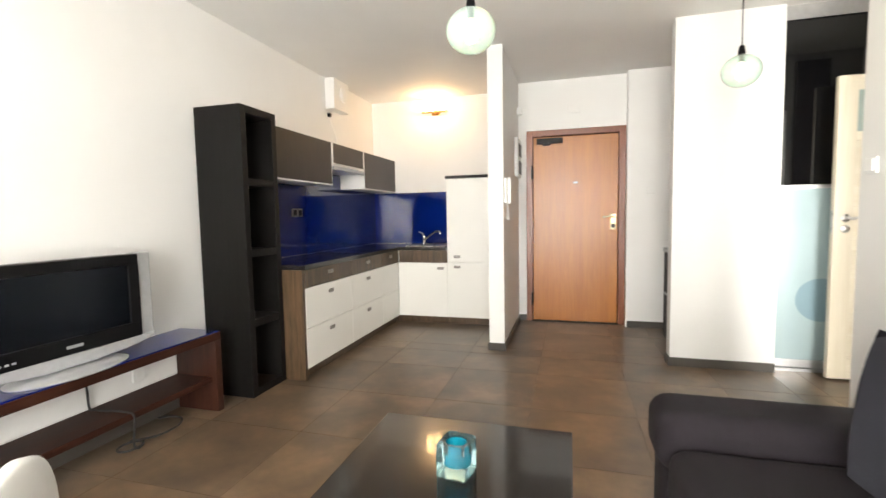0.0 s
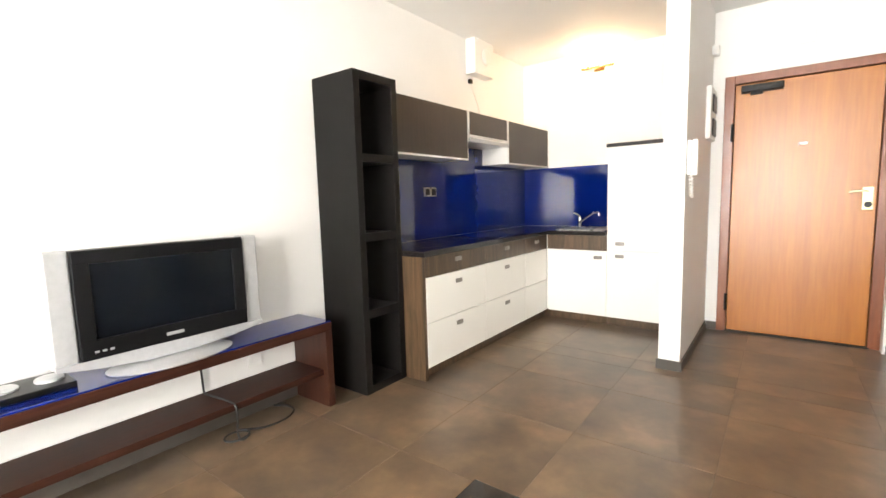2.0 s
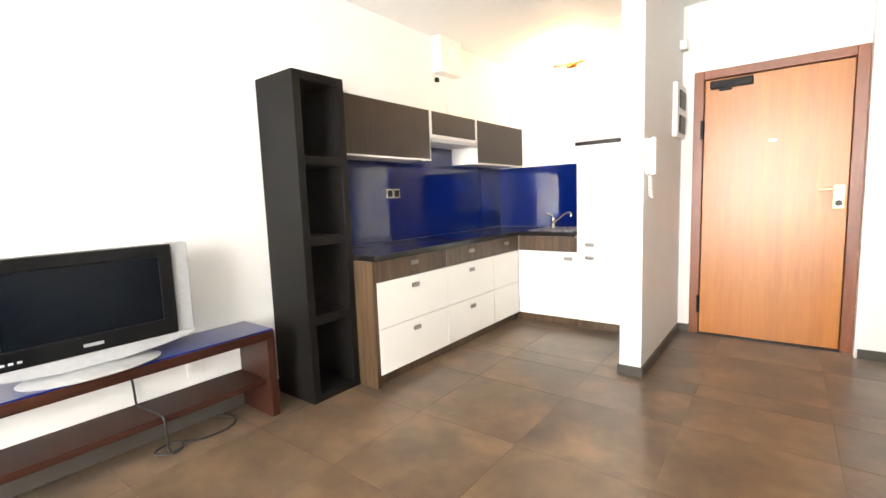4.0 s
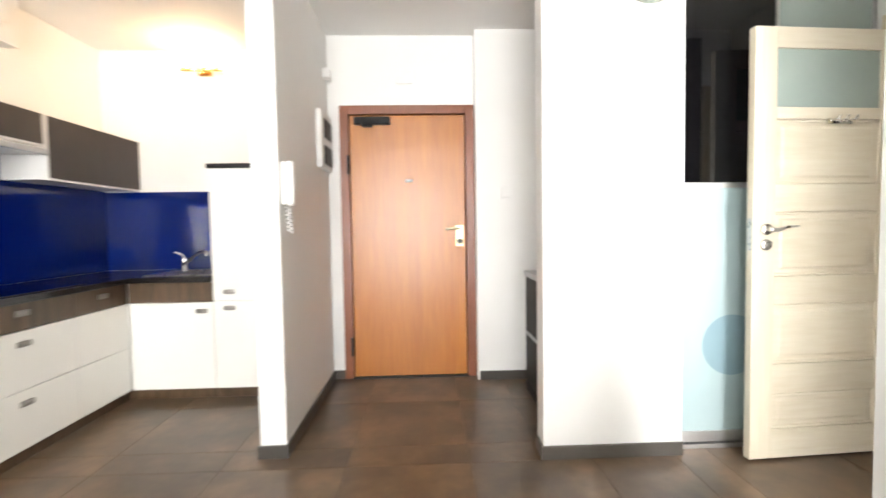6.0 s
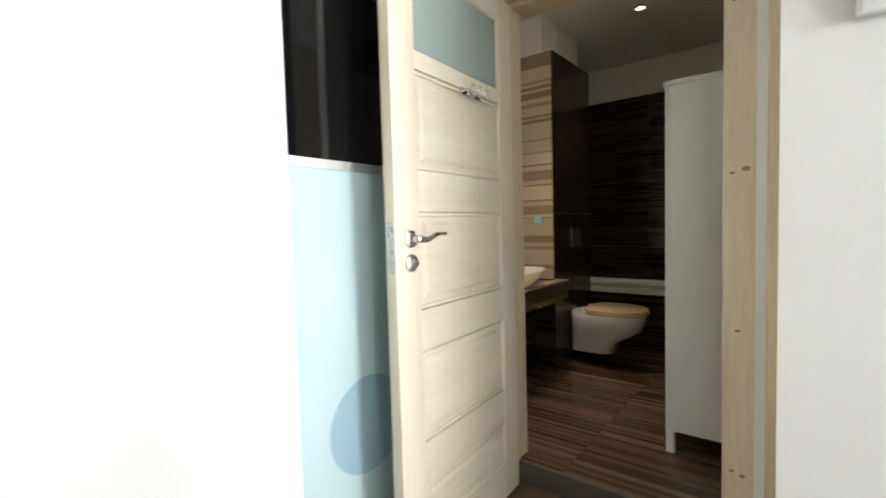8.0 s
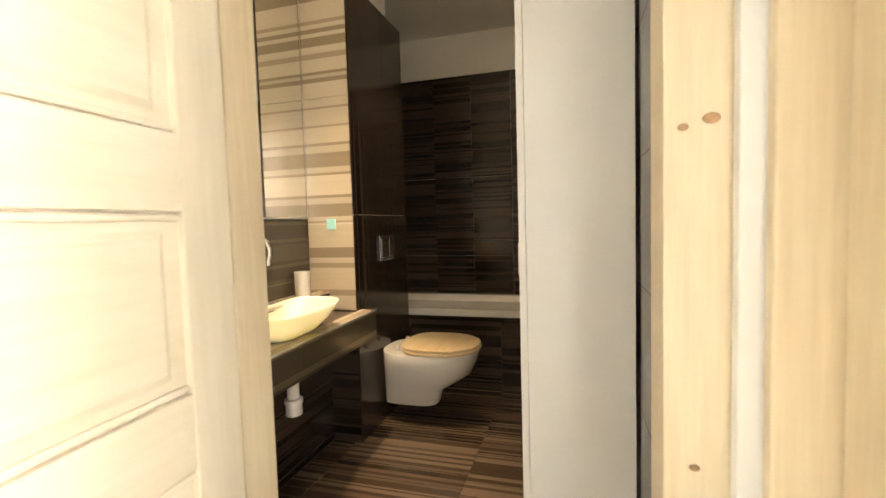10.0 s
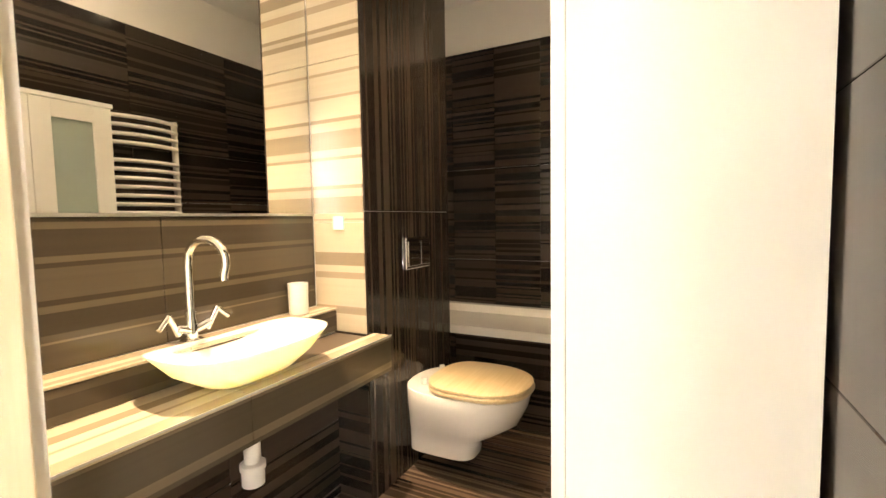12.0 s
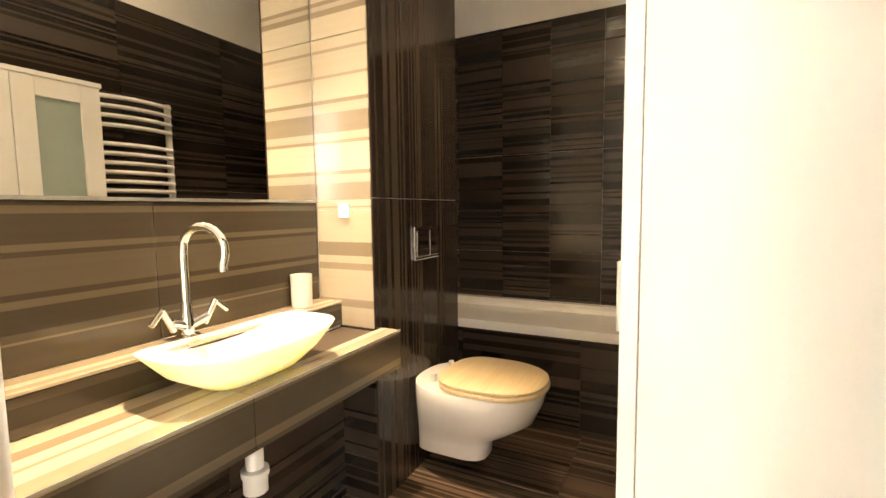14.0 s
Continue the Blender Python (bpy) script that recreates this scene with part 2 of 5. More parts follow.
def mirror_material():
    m, nt, bs = material("mirror_silver")
    bs.inputs["Base Color"].default_value = (0.86, 0.87, 0.86, 1)
    bs.inputs["Metallic"].default_value = 1.0
    bs.inputs["Roughness"].default_value = 0.012
    return m


def glass_material(name, color, rough=0.0, ior=1.45):
    m, nt, bs = material(name)
    bs.inputs["Base Color"].default_value = (*color, 1)
    bs.inputs["Transmission Weight"].default_value = 1.0
    bs.inputs["Roughness"].default_value = rough
    bs.inputs["IOR"].default_value = ior
    return m


def glowing(name, color, strength):
    m, nt, bs = material(name)
    bs.inputs["Base Color"].default_value = (*color, 1)
    bs.inputs["Emission Color"].default_value = (*color, 1)
    bs.inputs["Emission Strength"].default_value = strength
    return m


def fabric(name, a, b):
    m, nt, bs = material(name)
    p = coords(nt)
    w = noise_tex(nt, p, 420, 2)
    big = noise_tex(nt, p, 5, 4)
    col = mix(nt, 0.4, ramp(nt, w, ((0.35, a), (0.65, b))), ramp(nt, big, ((0.3, a), (0.7, b))))
    nt.links.new(col, bs.inputs["Base Color"])
    bs.inputs["Roughness"].default_value = 0.85
    bs.inputs["Specular IOR Level"].default_value = 0.25
    bump(nt, bs, w, 0.35, 0.002)
    return m


M_MIRROR = mirror_material()
M_CLEAR = glass_material("clear_window_glass", (0.98, 0.99, 1.0))
M_TEAL = glass_material("teal_lamp_glass", (0.76, 0.90, 0.875), 0.22, 1.25)
M_TEAL.node_tree.nodes["Principled BSDF"].inputs["Transmission Weight"].default_value = 0.82
M_TURQ = glass_material("turquoise_block_glass", (0.01, 0.34, 0.47), 0.08)
M_TURQ.node_tree.nodes["Principled BSDF"].inputs["Transmission Weight"].default_value = 0.4
M_ICE = glass_material("clear_block_glass", (0.55, 0.88, 0.92), 0.06, 1.35)
M_ICE.node_tree.nodes["Principled BSDF"].inputs["Transmission Weight"].default_value = 0.96
M_BASIN = plain("milky_yellow_glass", (0.88, 0.86, 0.66), 0.25, wear=0.01, spec=0.3)
bn = M_BASIN.node_tree.nodes["Principled BSDF"]
bn.inputs["Subsurface Weight"].default_value = 0.9
bn.inputs["Subsurface Radius"].default_value = (1.0, 0.9, 0.5)
bn.inputs["Subsurface Scale"].default_value = 0.06
M_GLOW = glowing("lamp_filament", (1.0, 0.72, 0.38), 25)
M_GLOW_SPOT = glowing("halogen_face", (1.0, 0.8, 0.5), 30)
M_DOME = glowing("milky_dome_glass", (1.0, 0.8, 0.52), 3)
M_SOFA = fabric("dark_mauve_fabric", (0.006, 0.0042, 0.0058), (0.0125, 0.009, 0.012))
M_PILLOW = fabric("slate_fabric", (0.0045, 0.0042, 0.0065), (0.009, 0.0087, 0.013))


# ---- building helpers ----
def bx(bm, x0, y0, z0, x1, y1, z1, bevel=0.0, seg=2):
    m = Matrix.Translation(((x0 + x1) / 2, (y0 + y1) / 2, (z0 + z1) / 2)) @ Matrix.Diagonal((abs(x1 - x0), abs(y1 - y0), abs(z1 - z0), 1))
    vs = bmesh.ops.create_cube(bm, size=1, matrix=m)["verts"]
    if bevel:
        es = list({e for v in vs for e in v.link_edges})
        bmesh.ops.bevel(bm, geom=es, offset=bevel, segments=seg, affect="EDGES", profile=0.5)
    return bm


def boxed(*b, bevel=0.0, seg=2):
    return bx(bmesh.new(), *b, bevel=bevel, seg=seg)


def rod(bm, a, b, r, r2=None, seg=16):
    a, b = Vector(a), Vector(b)
    d = b - a
    m = Matrix.Translation((a + b) / 2) @ d.to_track_quat("Z", "Y").to_matrix().to_4x4()
    bmesh.ops.create_cone(bm, cap_ends=True, segments=seg, radius1=r, radius2=r if r2 is None else r2, depth=d.length, matrix=m)
    return bm


def lathe(bm, profile, at, seg=32):
    rings = []
    for r, z in profile:
        rings.append([bm.verts.new((at[0] + r * math.cos(2 * math.pi * i / seg), at[1] + r * math.sin(2 * math.pi * i / seg), at[2] + z)) for i in range(seg)])
    for p, q in zip(rings, rings[1:]):
        for i in range(seg):
            bm.faces.new((p[i], p[(i + 1) % seg], q[(i + 1) % seg], q[i]))
    for ring in (rings[0], rings[-1]):
        bm.faces.new(ring)
    bmesh.ops.recalc_face_normals(bm, faces=bm.faces[:])
    return bm


def loft(bm, rings, cap=True):
    made = [[bm.verts.new(p) for p in ring] for ring in rings]
    n = len(made[0])
    for p, q in zip(made, made[1:]):
        for i in range(n):
            bm.faces.new((p[i], p[(i + 1) % n], q[(i + 1) % n], q[i]))
    if cap:
        bm.faces.new(made[0])
        bm.faces.new(made[-1])
    bmesh.ops.recalc_face_normals(bm, faces=bm.faces[:])
    return bm


def pipe(bm, pts, r, seg=10):
    """A bent round bar through the points."""
    pts = [Vector(p) for p in pts]
    rings, up = [], Vector((0.3, 0.2, 0.93)).normalized()
    for i, p in enumerate(pts):
        d = (pts[min(i + 1, len(pts) - 1)] - pts[max(i - 1, 0)]).normalized()
        u = up - d * up.dot(d)
        u = u.normalized() if u.length > 1e-3 else d.orthogonal().normalized()
        v = d.cross(u)
        up = u
        rings.append([p + r * (math.cos(2 * math.pi * k / seg) * u + math.sin(2 * math.pi * k / seg) * v) for k in range(seg)])
    return loft(bm, rings)


def curve_pts(ctrl, n=8):
    """Points on a smooth line through ctrl."""
    c = [Vector(p) for p in ctrl]
    c = [2 * c[0] - c[1]] + c + [2 * c[-1] - c[-2]]
    out = []
    for i in range(1, len(c) - 2):
        for k in range(n):
            t = k / n
            a, b, d, e = c[i - 1], c[i], c[i + 1], c[i + 2]
            out.append(0.5 * ((2 * b) + (d - a) * t + (2 * a - 5 * b + 4 * d - e) * t * t + (3 * b - a - 3 * d + e) * t ** 3))
    out.append(c[-2])
    return out


def smooth(ob, angle=40):
    for p in ob.data.polygons:
        p.use_smooth = True
    ob.data.set_sharp_from_angle(angle=radians(angle))
    return ob


def part(name, bm, mat, parent=None, label="", round_=False):
    """Links a bmesh, in world places, as one mesh object under a thing or a part."""
    me = bpy.data.meshes.new(name)
    bm.to_mesh(me)
    bm.free()
    me.materials.append(mat)
    ob = new(name, me)
    if parent:
        ob.parent = parent
        if parent.type == "EMPTY":
            ob.matrix_parent_inverse = parent.matrix_basis.inverted()
    if label:
        ob["label"] = label
    if round_:
        smooth(ob)
    return ob


def thing(name, at, label, category, group=""):
    ob = new(name)
    ob.empty_display_size = 0.1
    ob.matrix_basis = Matrix.Translation(at)
    return tagged(ob, label, category, group)


def structure(name, bm, mat, label="", category=""):
    ob = part(name, bm, mat)
    return tagged(ob, label, category, "", "structure")


# ---- the setting ----
CEIL = 2.575
LEFT, BACK = -1.67, 5.75
SOUTH = -1.6
RIGHT = 2.09
RW2 = 2.38
HALL, PIL0, PIL1 = 0.165, 1.44, 2.13
BF = 0.10
BX0, BX1, BY0, BY1 = 3.31, 5.85, 3.36, 5.00

structure("wall_west", boxed(LEFT - 0.2, SOUTH - 0.2, -0.1, LEFT, BACK + 0.2, CEIL + 0.12), M_WALL, "long white painted plaster wall", "wall")
structure("wall_kitchen_back", boxed(LEFT, BACK, -0.1, HALL, BACK + 0.2, CEIL + 0.12), M_WALL, "white painted wall behind the kitchen", "wall")
structure("wall_partition", boxed(0.035, 4.29, -0.1, HALL, BACK, CEIL + 0.12), M_WALL, "white partition between kitchen and hall", "wall")
bm = boxed(HALL, 5.475, -0.1, 0.25, 5.75, CEIL + 0.12)
bx(bm, 0.25, 5.475, 2.06, 1.255, 5.75, CEIL + 0.12)
bx(bm, 1.255, 5.37, -0.1, 2.25, 5.75, CEIL + 0.12)
structure("wall_north", bm, M_WALL, "white hall wall around the entrance door", "wall")
structure("wall_landing", boxed(0.1, 5.76, -0.1, 1.4, 5.86, CEIL), M_WALL, "plain wall behind the entrance door", "wall")
bm = boxed(PIL0, 4.19, -0.1, PIL1, 4.31, CEIL + 0.12)
structure("wall_pillar", bm, M_WALL, "free-standing white pillar wall", "wall")
structure("wall_hall_east", boxed(2.09, 4.31, -0.1, 2.25, 5.37, CEIL + 0.12), M_WALL, "white wall closing the hall niche", "wall")
structure("wall_wardrobe_back", boxed(2.25, 4.85, -0.1, 3.17, 4.95, CEIL + 0.12), M_WALL, "plain wall behind the wardrobe", "wall")
structure("wall_east", boxed(RIGHT, SOUTH - 0.2, -0.1, RW2, 3.205, CEIL + 0.12), M_WALL, "white wall beside the sofa", "wall")
# wall with the bathroom door
DOOR_Y0, DOOR_Y1, DOOR_Z = 3.26, 4.187, 2.10
bm = boxed(3.17, 3.02, -0.1, BX0, DOOR_Y0, CEIL + 0.12)
bx(bm, 3.17, DOOR_Y1, -0.1, BX0, 5.2, CEIL + 0.12)
bx(bm, 3.17, DOOR_Y0, DOOR_Z, BX0, DOOR_Y1, CEIL + 0.12)
structure("wall_bath_door", bm, M_WALL, "white wall with the bathroom doorway", "wall")
# the wall between corridor and bedroom, with its opening
bm = boxed(2.61, 3.02, -0.1, 3.17, 3.135, CEIL + 0.12)
bx(bm, RW2, 3.02, 2.08, 2.61, 3.135, CEIL + 0.12)
structure("wall_bedroom", bm, M_WALL, "wall beside the bedroom opening", "wall")
structure("wall_panel", boxed(2.66, 3.137, 0.0, 2.924, 3.174, 2.5, bevel=0.001), M_LAMINATE, "dark brown laminate panel with upright grain", "panel")
# south wall with the living room window
WX0, WX1, WZ0, WZ1 = -0.6, 1.5, 0.10, 2.42
bm = boxed(LEFT, SOUTH - 0.2, -0.1, WX0, SOUTH, CEIL + 0.12)
bx(bm, WX1, SOUTH - 0.2, -0.1, RIGHT, SOUTH, CEIL + 0.12)
bx(bm, WX0, SOUTH - 0.2, -0.1, WX1, SOUTH, WZ0)
bx(bm, WX0, SOUTH - 0.2, WZ1, WX1, SOUTH, CEIL + 0.12)
structure("wall_south", bm, M_WALL, "white wall with the balcony window", "wall")
# bedroom shell
bm = boxed(5.4, -1.1, -0.1, 5.5, 3.02, CEIL + 0.12)
bx(bm, 3.31, 3.02, -0.1, 5.5, 3.12, CEIL + 0.12)
structure("wall_bedroom_far", bm, M_WALL, "plain bedroom walls", "wall")
bm = boxed(RW2, -1.1, -0.1, 3.1, -0.9, CEIL + 0.12)
bx(bm, 4.7, -1.1, -0.1, 5.5, -0.9, CEIL + 0.12)
bx(bm, 3.1, -1.1, -0.1, 4.7, -0.9, 0.15)
bx(bm, 3.1, -1.1, 2.3, 4.7, -0.9, CEIL + 0.12)
structure("wall_bedroom_south", bm, M_WALL, "bedroom wall with a window", "wall")

bm = boxed(LEFT - 0.2, SOUTH - 0.2, CEIL, RIGHT, BACK + 0.2, CEIL + 0.12)
bx(bm, RIGHT, -1.2, CEIL, BX0, BACK + 0.2, CEIL + 0.12)
bx(bm, BX0, -1.2, CEIL, 6.4, 5.3, CEIL + 0.12)
structure("ceiling", bm, M_CEIL, "flat white plaster ceiling", "ceiling")


def window(name, x0, x1, y, z0, z1, panes):
    top = thing(name, ((x0 + x1) / 2, y, z0), "white framed balcony window with clear panes", "window")
    top["kind"] = "structure"
    w = 0.07
    bm = boxed(x0, y, z0, x1, y + 0.07, z0 + w)
    bx(bm, x0, y, z1 - w, x1, y + 0.07, z1)
    for k in range(panes + 1):
        xc = x0 + (x1 - x0) * k / panes
        a, b = max(x0, xc - w * 0.7), min(x1, xc + w * 0.7)
        bx(bm, a, y, z0 + w, b, y + 0.07, z1 - w)
    part("window_frame", bm, M_WHITE, top)
    for k in range(panes):
        a, b = x0 + (x1 - x0) * k / panes + 0.04, x0 + (x1 - x0) * (k + 1) / panes - 0.04
        ob = part("pane", boxed(a, y + 0.03, z0 + w * 0.8, b, y + 0.036, z1 - w * 0.8), M_CLEAR, top)
        ob.visible_shadow = False
    return top


window("window_1", WX0, WX1, SOUTH - 0.12, WZ0, WZ1, 2)
window("window_2", 3.1, 4.7, -1.03, 0.15, 2.3, 2)

# ---- floors: slabs now, tiles at the end ----
bm = boxed(LEFT - 0.2, SOUTH - 0.2, -0.12, RIGHT, BACK + 0.2, -0.0015)
bx(bm, RIGHT, -1.2, -0.12, 3.22, BACK + 0.2, -0.0015)
bx(bm, 3.22, -1.2, -0.12, 6.4, 3.02, -0.004)
structure("floor", bm, M_GROUT, "brown stone-look porcelain tile floor", "floor")
bm = boxed(3.22, 3.02, -0.12, 6.3, 5.3, BF - 0.004)
structure("floor_bath", bm, M_GROUT, "raised bathroom floor of brown striped tiles", "floor")
structure("trim_threshold", boxed(3.205, DOOR_Y0, 0.0, 3.222, DOOR_Y1, BF - 0.006, bevel=0.002), M_SKIRT, "brown tile riser under the bathroom doorway", "step")

# skirting
bm = boxed(LEFT, 3.0 - 4.6, 0, LEFT + 0.012, 3.25, 0.07)
structure("baseboard_west", bm, M_SKIRT, "brown tile skirting", "skirting")
bm = boxed(0.023, 4.278, 0, HALL + 0.012, 4.29, 0.065)
bx(bm, HALL, 4.29, 0, HALL + 0.012, 5.475, 0.065)
bx(bm, HALL + 0.012, 5.463, 0, 0.25, 5.475, 0.065)
bx(bm, 1.27, 5.358, 0, 2.09, 5.37, 0.065)
structure("baseboard_hall", bm, M_SKIRT, "brown tile skirting", "skirting")
bm = boxed(PIL0 - 0.012, 4.178, 0, PIL1, 4.19, 0.065)
bx(bm, PIL0 - 0.012, 4.19, 0, PIL0, 4.31, 0.065)
structure("baseboard_pillar", bm, M_SKIRT, "brown tile skirting", "skirting")
bm = boxed(RIGHT - 0.012, SOUTH, 0, RIGHT, 3.205, 0.065)
bx(bm, RIGHT - 0.012, 3.205, 0, RW2, 3.217, 0.065)
structure("baseboard_east", bm, M_SKIRT, "brown tile skirting", "skirting")


# ---- entrance door ----
def entrance_door():
    top = thing("door_1", (0.75, 5.50, 0), "orange wood veneer entrance door, closed, in a red-brown frame", "door")
    top["kind"] = "structure"
    bm = boxed(0.25, 5.455, 0, 0.318, 5.56, 2.06, bevel=0.004)
    bx(bm, 1.187, 5.455, 0, 1.255, 5.56, 2.06, bevel=0.004)
    bx(bm, 0.318, 5.455, 1.995, 1.187, 5.56, 2.06, bevel=0.004)
    part("door_frame", bm, M_DOORFRAME, top, "red-brown wooden frame")
    leaf = part("door_leaf", boxed(0.322, 5.478, 0.012, 1.183, 5.53, 1.990, bevel=0.003), M_DOORWOOD, top)
    part("threshold", boxed(0.30, 5.45, 0, 1.20, 5.56, 0.010), M_RUBBER, top)
    bm = boxed(0.36, 5.425, 1.915, 0.63, 5.478, 1.972, bevel=0.008)
    bx(bm, 0.42, 5.415, 1.895, 0.50, 5.45, 1.918, bevel=0.003)
    part("door_closer", bm, M_BLACK, leaf, "dark grey overhead closer")
    pl = part("lock_plate", boxed(1.105, 5.468, 1.00, 1.168, 5.479, 1.165, bevel=0.005), M_CREAM, leaf, "cream brass lock plate")
    bm = rod(bmesh.new(), (1.137, 5.47, 1.135), (1.137, 5.425, 1.135), 0.011)
    pipe(bm, curve_pts([(1.137, 5.428, 1.135), (1.09, 5.424, 1.137), (1.03, 5.427, 1.131)], 5), 0.009)
    part("lever", bm, M_CREAM, leaf, "brass lever handle", True)
    part("cylinder", rod(bmesh.new(), (1.137, 5.470, 1.04), (1.137, 5.455, 1.04), 0.022), M_BLACK, leaf, "black round lock cylinder", True)
    part("peephole_plate", boxed(0.735, 5.470, 1.490, 0.785, 5.479, 1.510, bevel=0.003), M_WHITE, leaf, "small white name plate")
    for z in (0.25, 1.62):
        part("hinge", rod(bmesh.new(), (0.312, 5.452, z - 0.07), (0.312, 5.452, z + 0.07), 0.012), M_BLACK, leaf, "dark steel hinge", True)


entrance_door()


# ---- bathroom door, standing open ----
def bathroom_door():
    top = thing("door_2", (3.22, 4.18, 0), "pale pine panelled bathroom door, standing wide open", "door")
    top["kind"] = "structure"
    # leaf built along x from the hinge, then turned slightly
    W, H, T = 0.76, 2.03, 0.04
    turn = Matrix.Translation((3.163, 4.138, 0.012)) @ Matrix.Rotation(radians(3.4), 4, "Z")

    def put(bm):
        bmesh.ops.transform(bm, matrix=turn, verts=bm.verts[:])
        return bm
    S = 0.112
    rails = [(0, 0.14), (0.315, 0.455), (0.745, 0.875), (1.18, 1.305), (1.61, 1.665), (1.935, H)]
    bm = boxed(-W, 0, 0, -W + S, T, H, bevel=0.003)
    leaf = part("stile", put(bm), M_PINE, top)
    part("stile", put(boxed(-S, 0, 0, 0, T, H, bevel=0.003)), M_PINE, top)
    for a, b in rails:
        part("rail", put(boxed(-W + S, 0.001, a, -S, T - 0.001, b, bevel=0.002)), M_PINE_H, top)
    for (_, a), (b, _) in list(zip(rails, rails[1:]))[:4]:
        bm = boxed(-W + S, 0.013, a, -S, T - 0.013, b)
        x0, x1 = -W + S + 0.03, -S - 0.03
        rings = []
        for ins, d in ((0.0, 0.0135), (0.014, 0.007)):
            rings.append([(x0 + ins, d, a + 0.03 + ins), (x1 - ins, d, a + 0.03 + ins), (x1 - ins, d, b - 0.03 - ins), (x0 + ins, d, b - 0.03 - ins)])
        loft(bm, rings)
        part("panel", put(bm), M_PINE_H, top)
        bm = bmesh.new()
        for (c0, c1) in ((a + 0.004, a + 0.016), (b - 0.016, b - 0.004)):
            bx(bm, -W + S, 0.006, c0, -S, 0.013, c1, bevel=0.004)
        part("moulding", put(bm), M_PINE_H, top)
    part("glass_pane", put(boxed(-W + S - 0.005, 0.014, 1.66, -S + 0.005, T - 0.014, 1.94)), M_FROST_GREEN, top, "frosted green-grey glass pane")
    hx = -W + 0.066
    bm = lathe(bmesh.new(), ((0.0265, 0.0), (0.0265, 0.006), (0.022, 0.010), (0.012, 0.011), (0.011, 0.042), (0.004, 0.047)), (0, 0, 0), 28)
    bmesh.ops.transform(bm, matrix=Matrix.Translation((hx, 0, 1.098)) @ Matrix.Rotation(radians(90), 4, "X"), verts=bm.verts[:])
    rings = []
    for k, (x, y, z) in enumerate(curve_pts([(hx - 0.004, -0.040, 1.097), (hx + 0.03, -0.046, 1.096), (hx + 0.065, -0.048, 1.109), (hx + 0.122, -0.045, 1.111)], 6)):
        h = 0.0105 - 0.0058 * k / 18
        rings.append([(x, y + 0.006 * math.cos(q), z + h * math.sin(q)) for q in [2 * math.pi * i / 12 for i in range(12)]])
    loft(bm, rings)
    part("lever_handle", put(bm), M_NICKEL, top, "satin nickel lever on a round rose", True)
    bm = lathe(bmesh.new(), ((0.0265, 0.0), (0.0265, 0.006), (0.022, 0.010), (0.013, 0.011), (0.012, 0.020), (0.004, 0.022)), (0, 0, 0), 28)
    bmesh.ops.transform(bm, matrix=Matrix.Translation((hx, 0, 1.026)) @ Matrix.Rotation(radians(90), 4, "X"), verts=bm.verts[:])
    part("lock_rose", put(bm), M_NICKEL, top, "satin nickel turn knob on a round rose", True)
    part("latch_plate", put(boxed(-W - 0.002, 0.010, 1.00, -W + 0.001, 0.030, 1.15)), M_NICKEL, top, "steel latch plate in the door edge")
    cx = -0.335
    bm = boxed(cx - 0.065, -0.006, 1.588, cx + 0.065, 0, 1.612, bevel=0.002)
    for dx in (-0.045, 0.0, 0.045):
        pipe(bm, curve_pts([(cx + dx, -0.005, 1.605), (cx + dx + 0.006, -0.03, 1.603), (cx + dx + 0.016, -0.035, 1.622)], 4), 0.005)
    part("coat_hook", put(bm), M_CHROME, top, "chrome triple coat hook", True)
    # lining, stops and casings
    lin = part("lining", boxed(3.20, 3.262, 0.0, BX0 + 0.010, 3.388, DOOR_Z - 0.002, bevel=0.003), M_CASING, top, "yellow pine door lining with knots")
    part("lining", boxed(3.19, 4.160, 0.0, BX0 - 0.022, DOOR_Y1 - 0.001, DOOR_Z - 0.002, bevel=0.003), M_CASING, top)
    part("lining", boxed(3.20, 3.389, 2.05, BX0 + 0.010, 4.154, DOOR_Z - 0.002, bevel=0.003), M_CASING, top)
    part("casing", boxed(3.14, 3.155, 0.0, 3.169, 3.268, 2.15, bevel=0.005, seg=3), M_CASING, top)
    part("casing", boxed(3.145, 4.188, 0.0, 3.169, 4.233, 2.15, bevel=0.004, seg=3), M_CASING, top)
    part("casing", boxed(3.139, 3.269, 2.055, 3.169, 4.187, 2.15, bevel=0.005, seg=3), M_CASING, top)
    part("rebate_strip", boxed(2.925, 3.137, 0.0, 2.962, 3.199, 2.15, bevel=0.003), M_CASING, top)
    part("return_board", boxed(2.963, 3.137, 0.0, 3.138, 3.190, 2.15, bevel=0.003), M_CASING, top)
    part("gasket", boxed(3.17, 3.262, 0.0, 3.199, 3.298, 2.05, bevel=0.003), M_CARCASS, top, "pale grey rubber seal")
    bm = boxed(2.9235, 3.1805, 1.052, 2.926, 3.1945, 1.185)
    st = part("strike_plate", bm, M_NICKEL, top, "steel strike plate")
    for z in (1.065, 1.130):
        part("strike_hole", boxed(2.9225, 3.1835, z, 2.9250, 3.1915, z + 0.042), M_BLACK, st)
